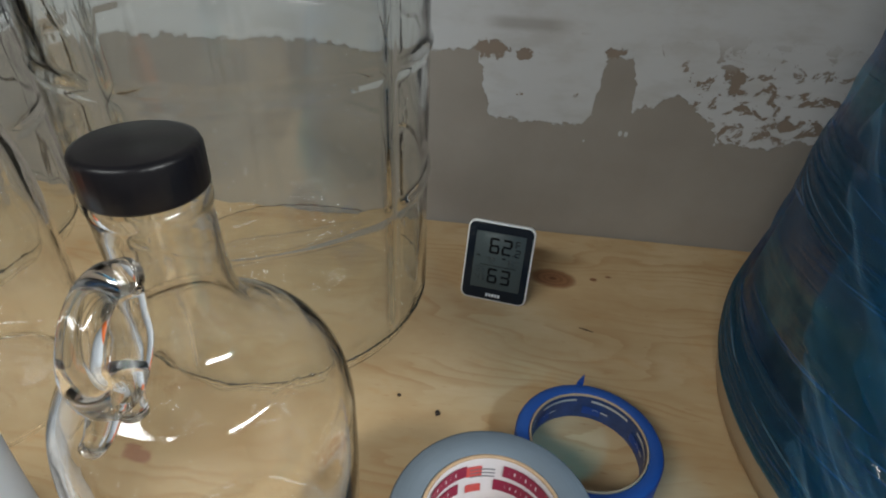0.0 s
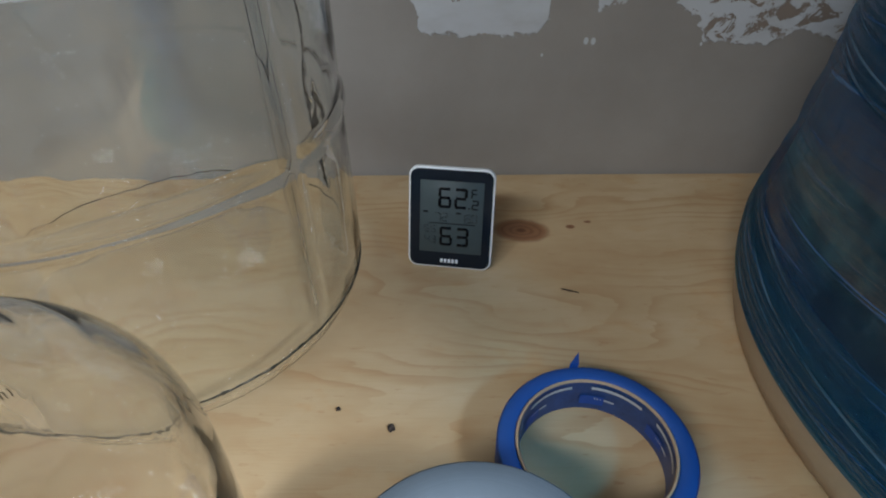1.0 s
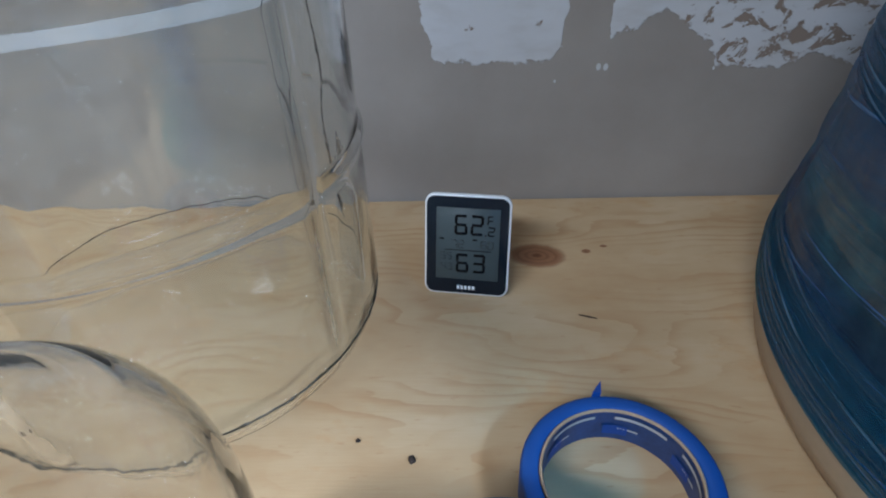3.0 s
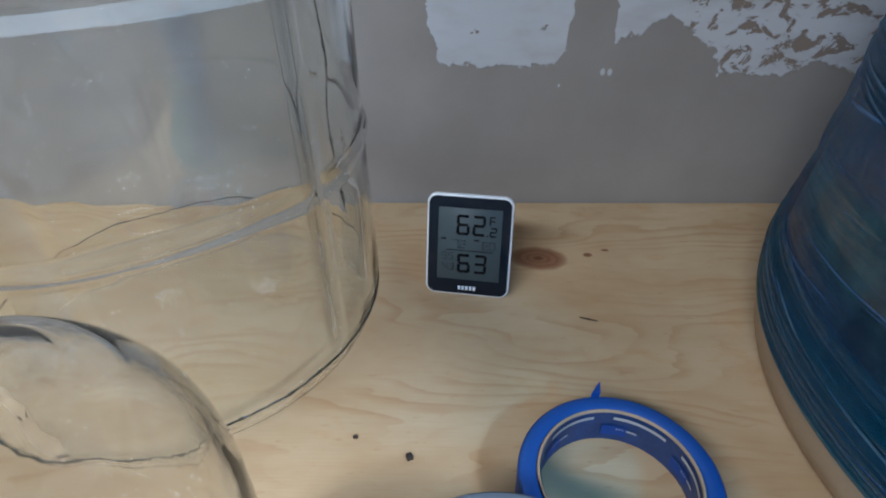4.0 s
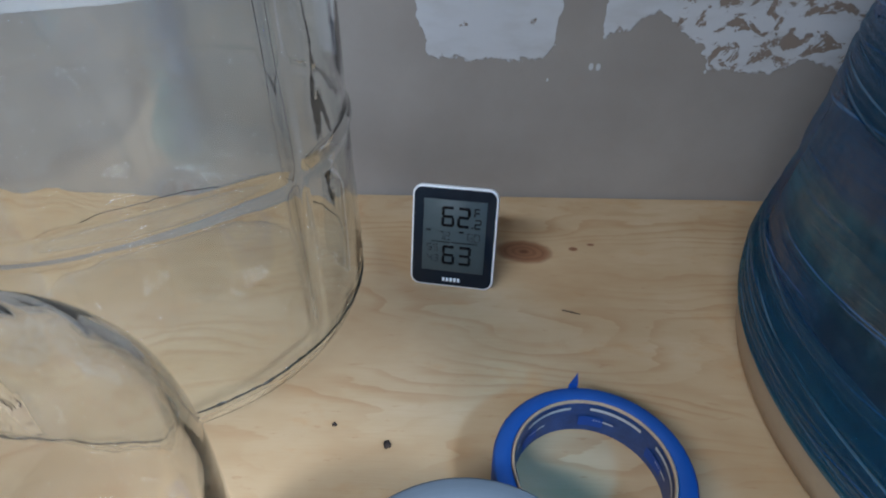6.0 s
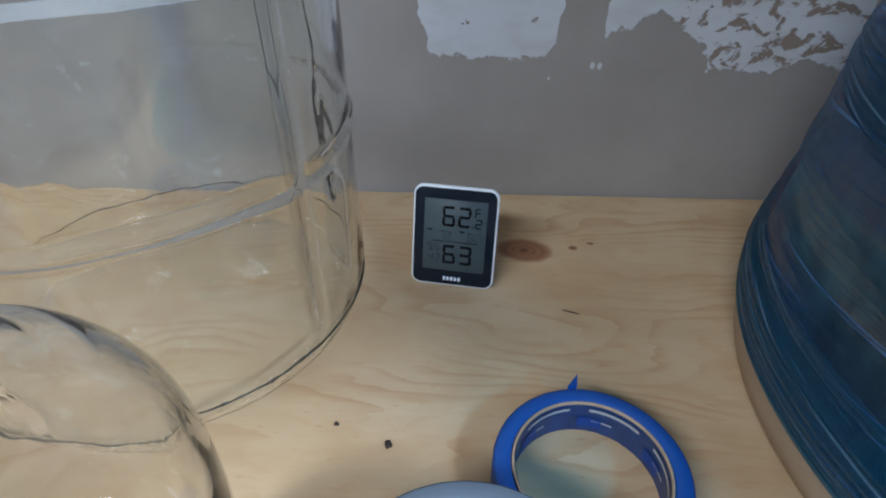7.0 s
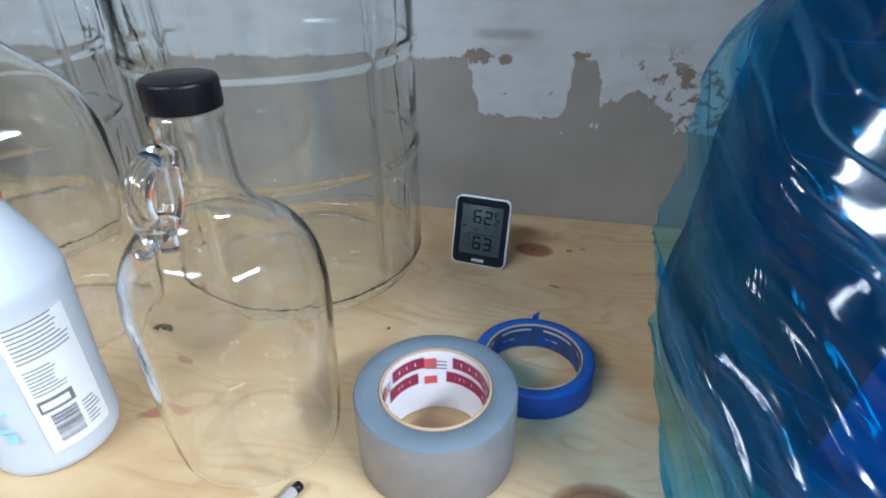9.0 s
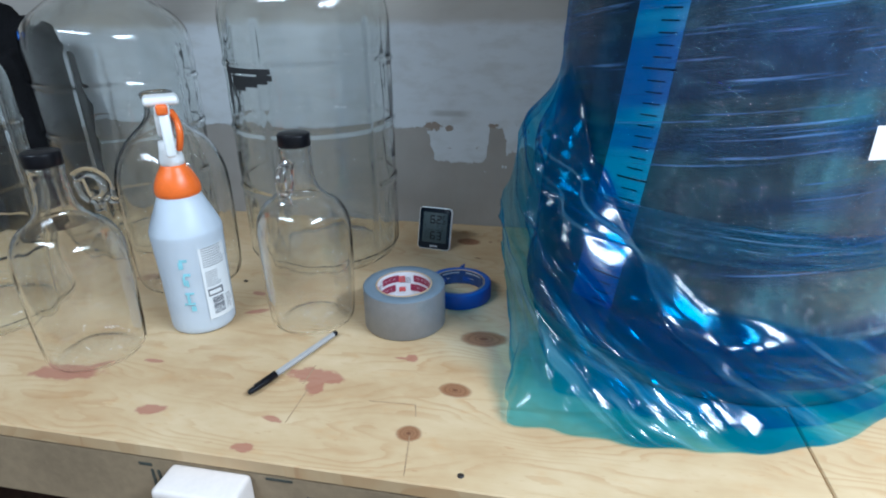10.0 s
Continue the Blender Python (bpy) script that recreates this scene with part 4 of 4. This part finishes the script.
def bunched_band(z0, z1, lean, swell, seed):
    """Film drawn together into a band of fine ridges round the drum."""
    bm = bmesh.new()
    last = None
    for i in range(49):
        u = i / 48
        row = []
        for k in range(260):
            a = 2 * math.pi * k / 260
            z = z0 + (z1 - z0) * u + lean * math.sin(a + seed) * u
            ridge = 1 - 2 * abs(noise.noise(Vector((u * 7 + 0.6 * math.sin(a + seed), math.cos(a) * 0.8, seed))))
            r = drum_r(z) + 0.0045 + swell * (math.sin(math.pi * u) * 0.6 + 0.5 * ridge)
            row.append(bm.verts.new((r * math.cos(a), r * math.sin(a), z)))
        if last:
            for k in range(260):
                bm.faces.new((last[k], last[(k + 1) % 260], row[(k + 1) % 260], row[k]))
        last = row
    return bm


part("film_band", bunched_band(0.029, 0.092, 0.012, 0.0035, 1.7), M_BAND, drum, "bunched teal film round the base")
part("film_band", bunched_band(0.170, 0.205, 0.016, 0.0028, 4.2), M_BAND, drum, "bunched teal film round the drum")


def between(rows, v):
    """A smooth run through (place, value) rows."""
    for (d0, r0), (d1, r1) in zip(rows, rows[1:]):
        if v <= d1:
            t = max(0.0, (v - d0) / (d1 - d0))
            t = t * t * (3 - 2 * t)
            return r0 + (r1 - r0) * t
    return rows[-1][1]


# how far the loose film reaches from the drum's axis, by the angle about it: on the shelf, and half way up; and where it leaves the drum
HEM = [(183, 0.270), (195, 0.285), (203, 0.304), (212, 0.328), (221, 0.356), (228, 0.402), (232, 0.428), (238, 0.400), (247, 0.376), (258, 0.352), (268, 0.338), (280, 0.320), (301, 0.294), (318, 0.280), (335, 0.270)]
BELLY = [(183, 0.285), (187, 0.298), (192, 0.307), (200, 0.315), (208, 0.323), (215, 0.332), (226, 0.344), (236, 0.346), (248, 0.328), (262, 0.305), (285, 0.282), (310, 0.270), (335, 0.266)]
TOP = [(183, 0.330), (190, 0.352), (199, 0.362), (208, 0.335), (222, 0.255), (242, 0.165), (262, 0.120), (300, 0.090), (335, 0.10)]


# the free edge of the loose film: where it hangs about the drum, by height
FREE = [(0.0, 221), (0.06, 209), (0.13, 201), (0.20, 195), (0.235, 189), (0.26, 185), (0.31, 183)]
# creases that run slantwise down the loose film: how close, how deep, offset, and how soon they change
FOLDS = [(9, 0.0080, 0.1, 1.0), (19, 0.0062, 0.4, 1.2), (31, 0.0045, 0.7, 1.6), (53, 0.0024, 0.3, 2.2)]


def loose_sheet(share, lift, seed, na=600, nz=170):
    """One crumpled layer of the loose film; share: how far it reaches of the way out from the drum."""
    bm = bmesh.new()
    last = None
    for i in range(nz + 1):
        u = i / nz
        row = []
        start = between(FREE, 0.335 * u + 0.006 * noise.noise(Vector((u * 9, seed, 0)))) + 1.2 * noise.noise(Vector((u * 14, 0, seed)))
        for k in range(na + 1):
            deg = start + (335 - start) * k / na
            a = radians(deg)
            base = drum_r(between(TOP, deg)) + 0.008
            hem, belly = base + (between(HEM, deg) - base) * share, base + (between(BELLY, deg) - base) * share
            z = lift + (between(TOP, deg) * (0.9 + 0.1 * share) - lift) * u
            r = between([(0, hem), (0.42, belly), (0.75, base + 0.72 * (belly - base)), (1, base)], u) if belly > base + 0.002 else base + (hem - base) * (1 - u)
            loose = min(1.0, (max(hem, belly) - base) / 0.04) * min(1, (1 - u) * 4)
            q = z + 0.20 * a + 0.035 * noise.noise(Vector((a * 1.8, z * 4, seed)))
            folds = 0.005 * noise.noise(Vector((q * 13, a * 1.6, seed + 5))) + 0.003 * noise.noise(Vector((a * 6 - z * 8, z * 6, seed + 2)))
            for freq, amp, off, run in FOLDS:
                t = q * freq + off + seed * 0.37 + 0.5 * noise.noise(Vector((a * run, q * 3, off)))
                depth = max(0.0, 0.35 + 1.4 * noise.noise(Vector((a * run * 1.5, q * freq * 0.4, off + 9))))
                away = abs(t - math.floor(t) - 0.5) / freq
                folds += amp * depth * math.exp(-away / 0.0034)
            r += loose * folds * (0.12 + 0.88 * min(1, u * 5))
            row.append(bm.verts.new((r * math.cos(a), r * math.sin(a), z)))
        if last:
            for k in range(na):
                bm.faces.new((last[k], last[k + 1], row[k + 1], row[k]))
        last = row
    return bm


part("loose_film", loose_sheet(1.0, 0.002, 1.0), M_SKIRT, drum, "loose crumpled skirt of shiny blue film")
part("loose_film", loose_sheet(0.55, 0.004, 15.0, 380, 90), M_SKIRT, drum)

# ---- small things on and by the shelf ----
def crumb(name, at, size, label, seed):
    bm = bmesh.new()
    bmesh.ops.create_icosphere(bm, subdivisions=2, radius=1)
    for v in bm.verts:
        v.co *= 1 + 0.5 * noise.noise(v.co * 1.7 + Vector((seed, 0, 0)))
        v.co = Vector((v.co.x * size[0], v.co.y * size[1], v.co.z * size[2]))
    ob = part(name, bm, M_DIRT)
    ob.location = (at[0], at[1], size[2] * 0.8)
    return tagged(ob, label, "debris", "crumbs on the shelf")


crumb("dark_crumb", (-0.030, -0.286), (0.0022, 0.0026, 0.0012), "small dark crumb on the plywood", 1)
crumb("dark_crumb", (-0.063, -0.273), (0.0014, 0.0014, 0.001), "tiny dark crumb on the plywood", 2)
crumb("dark_crumb", (-0.283, -0.325), (0.0035, 0.0022, 0.002), "small dark crumb beside a glass jug", 5)
sp = part("wood_splinter", tube([(0.086, -0.1665, 0.001), (0.092, -0.1690, 0.0014), (0.0985, -0.1705, 0.0009)], [0.0003, 0.0006, 0.0003], 6), M_DIRT)
tagged(sp, "thin dark wood splinter lying on the plywood", "splinter")
nail = part("nail_head", lathe([(0, 0.0008), (0.003, 0.0007), (0.0036, 0.0002), (0.0036, -0.003), (0, -0.003)], 20), M_STEEL)
nail.location = (0.146, -0.684, 0.0)
tagged(nail, "dark rusty screw head sunk in the plywood", "screw")

for k, (sx, sz, w, hh) in enumerate([(-0.205, -0.030, 0.016, 0.004), (-0.198, -0.062, 0.0035, 0.050), (-0.190, -0.062, 0.0035, 0.050), (-0.194, -0.088, 0.016, 0.003), (-0.045, -0.025, 0.03, 0.003), (0.0, -0.045, 0.032, 0.003), (0.10, -0.03, 0.02, 0.003)]):
    part("stamp_mark", box(w, 0.0006, hh, (sx, EDGE + 0.0016, sz)), M_STAMP, shelf, "", False)

white_box = part("outlet_box", box(0.094, 0.042, 0.115, (0, 0, 0), 0.006, 3), M_BLOCK)
white_box.location = (-0.122, EDGE - 0.019, -0.078)
tagged(white_box, "cream-white plastic outlet box fixed to the front rail", "outlet box")

# dark bags behind the carboys
def sack(name, at, size, mat, label, seed):
    bm = bmesh.new()
    bmesh.ops.create_icosphere(bm, subdivisions=5, radius=1)
    for v in bm.verts:
        c = v.co.copy()
        sq = Vector([math.copysign(abs(q) ** 0.65, q) for q in c])
        n = 1 + 0.14 * noise.noise(c * 2 + Vector((seed, 0, 0))) + 0.05 * noise.noise(c * 7 + Vector((seed, 3, 0)))
        v.co = Vector((sq.x * size[0], sq.y * size[1], max(sq.z * n, -0.9) * size[2])) * (1 if c.z < 0 else n)
    lowest = min(v.co.z for v in bm.verts)
    for v in bm.verts:
        v.co.z -= lowest
    ob = part(name, bm, mat)
    ob.location = at
    return tagged(ob, label, "bag")


sack("dark_bag", (-0.905, -0.125, 0.0008), (0.160, 0.112, 0.215), M_SACK, "black crumpled fabric bag standing on the shelf", 3)
sack("blue_rag", (-0.865, -0.17, 0.388), (0.05, 0.035, 0.014), M_BLUECLOTH, "crumpled bright blue cloth lying on the black bag", 8)

# pencil lines drawn on the plywood
for (ax, ay), (bx, by) in [((0.02, -0.589), (0.076, -0.586)), ((0.076, -0.586), (0.081, -0.606)), ((0.082, -0.639), (0.09, -0.694)), ((-0.061, -0.581), (-0.062, -0.642)), ((-0.071, -0.532), (-0.071, -0.573))]:
    run = math.hypot(bx - ax, by - ay)
    part("pencil_line", box(run, 0.0009, 0.0004, ((ax + bx) / 2, (ay + by) / 2, 0.0003), 0, 1, Matrix.Rotation(math.atan2(by - ay, bx - ax), 4, "Z")), M_PENCIL, shelf, "", False)
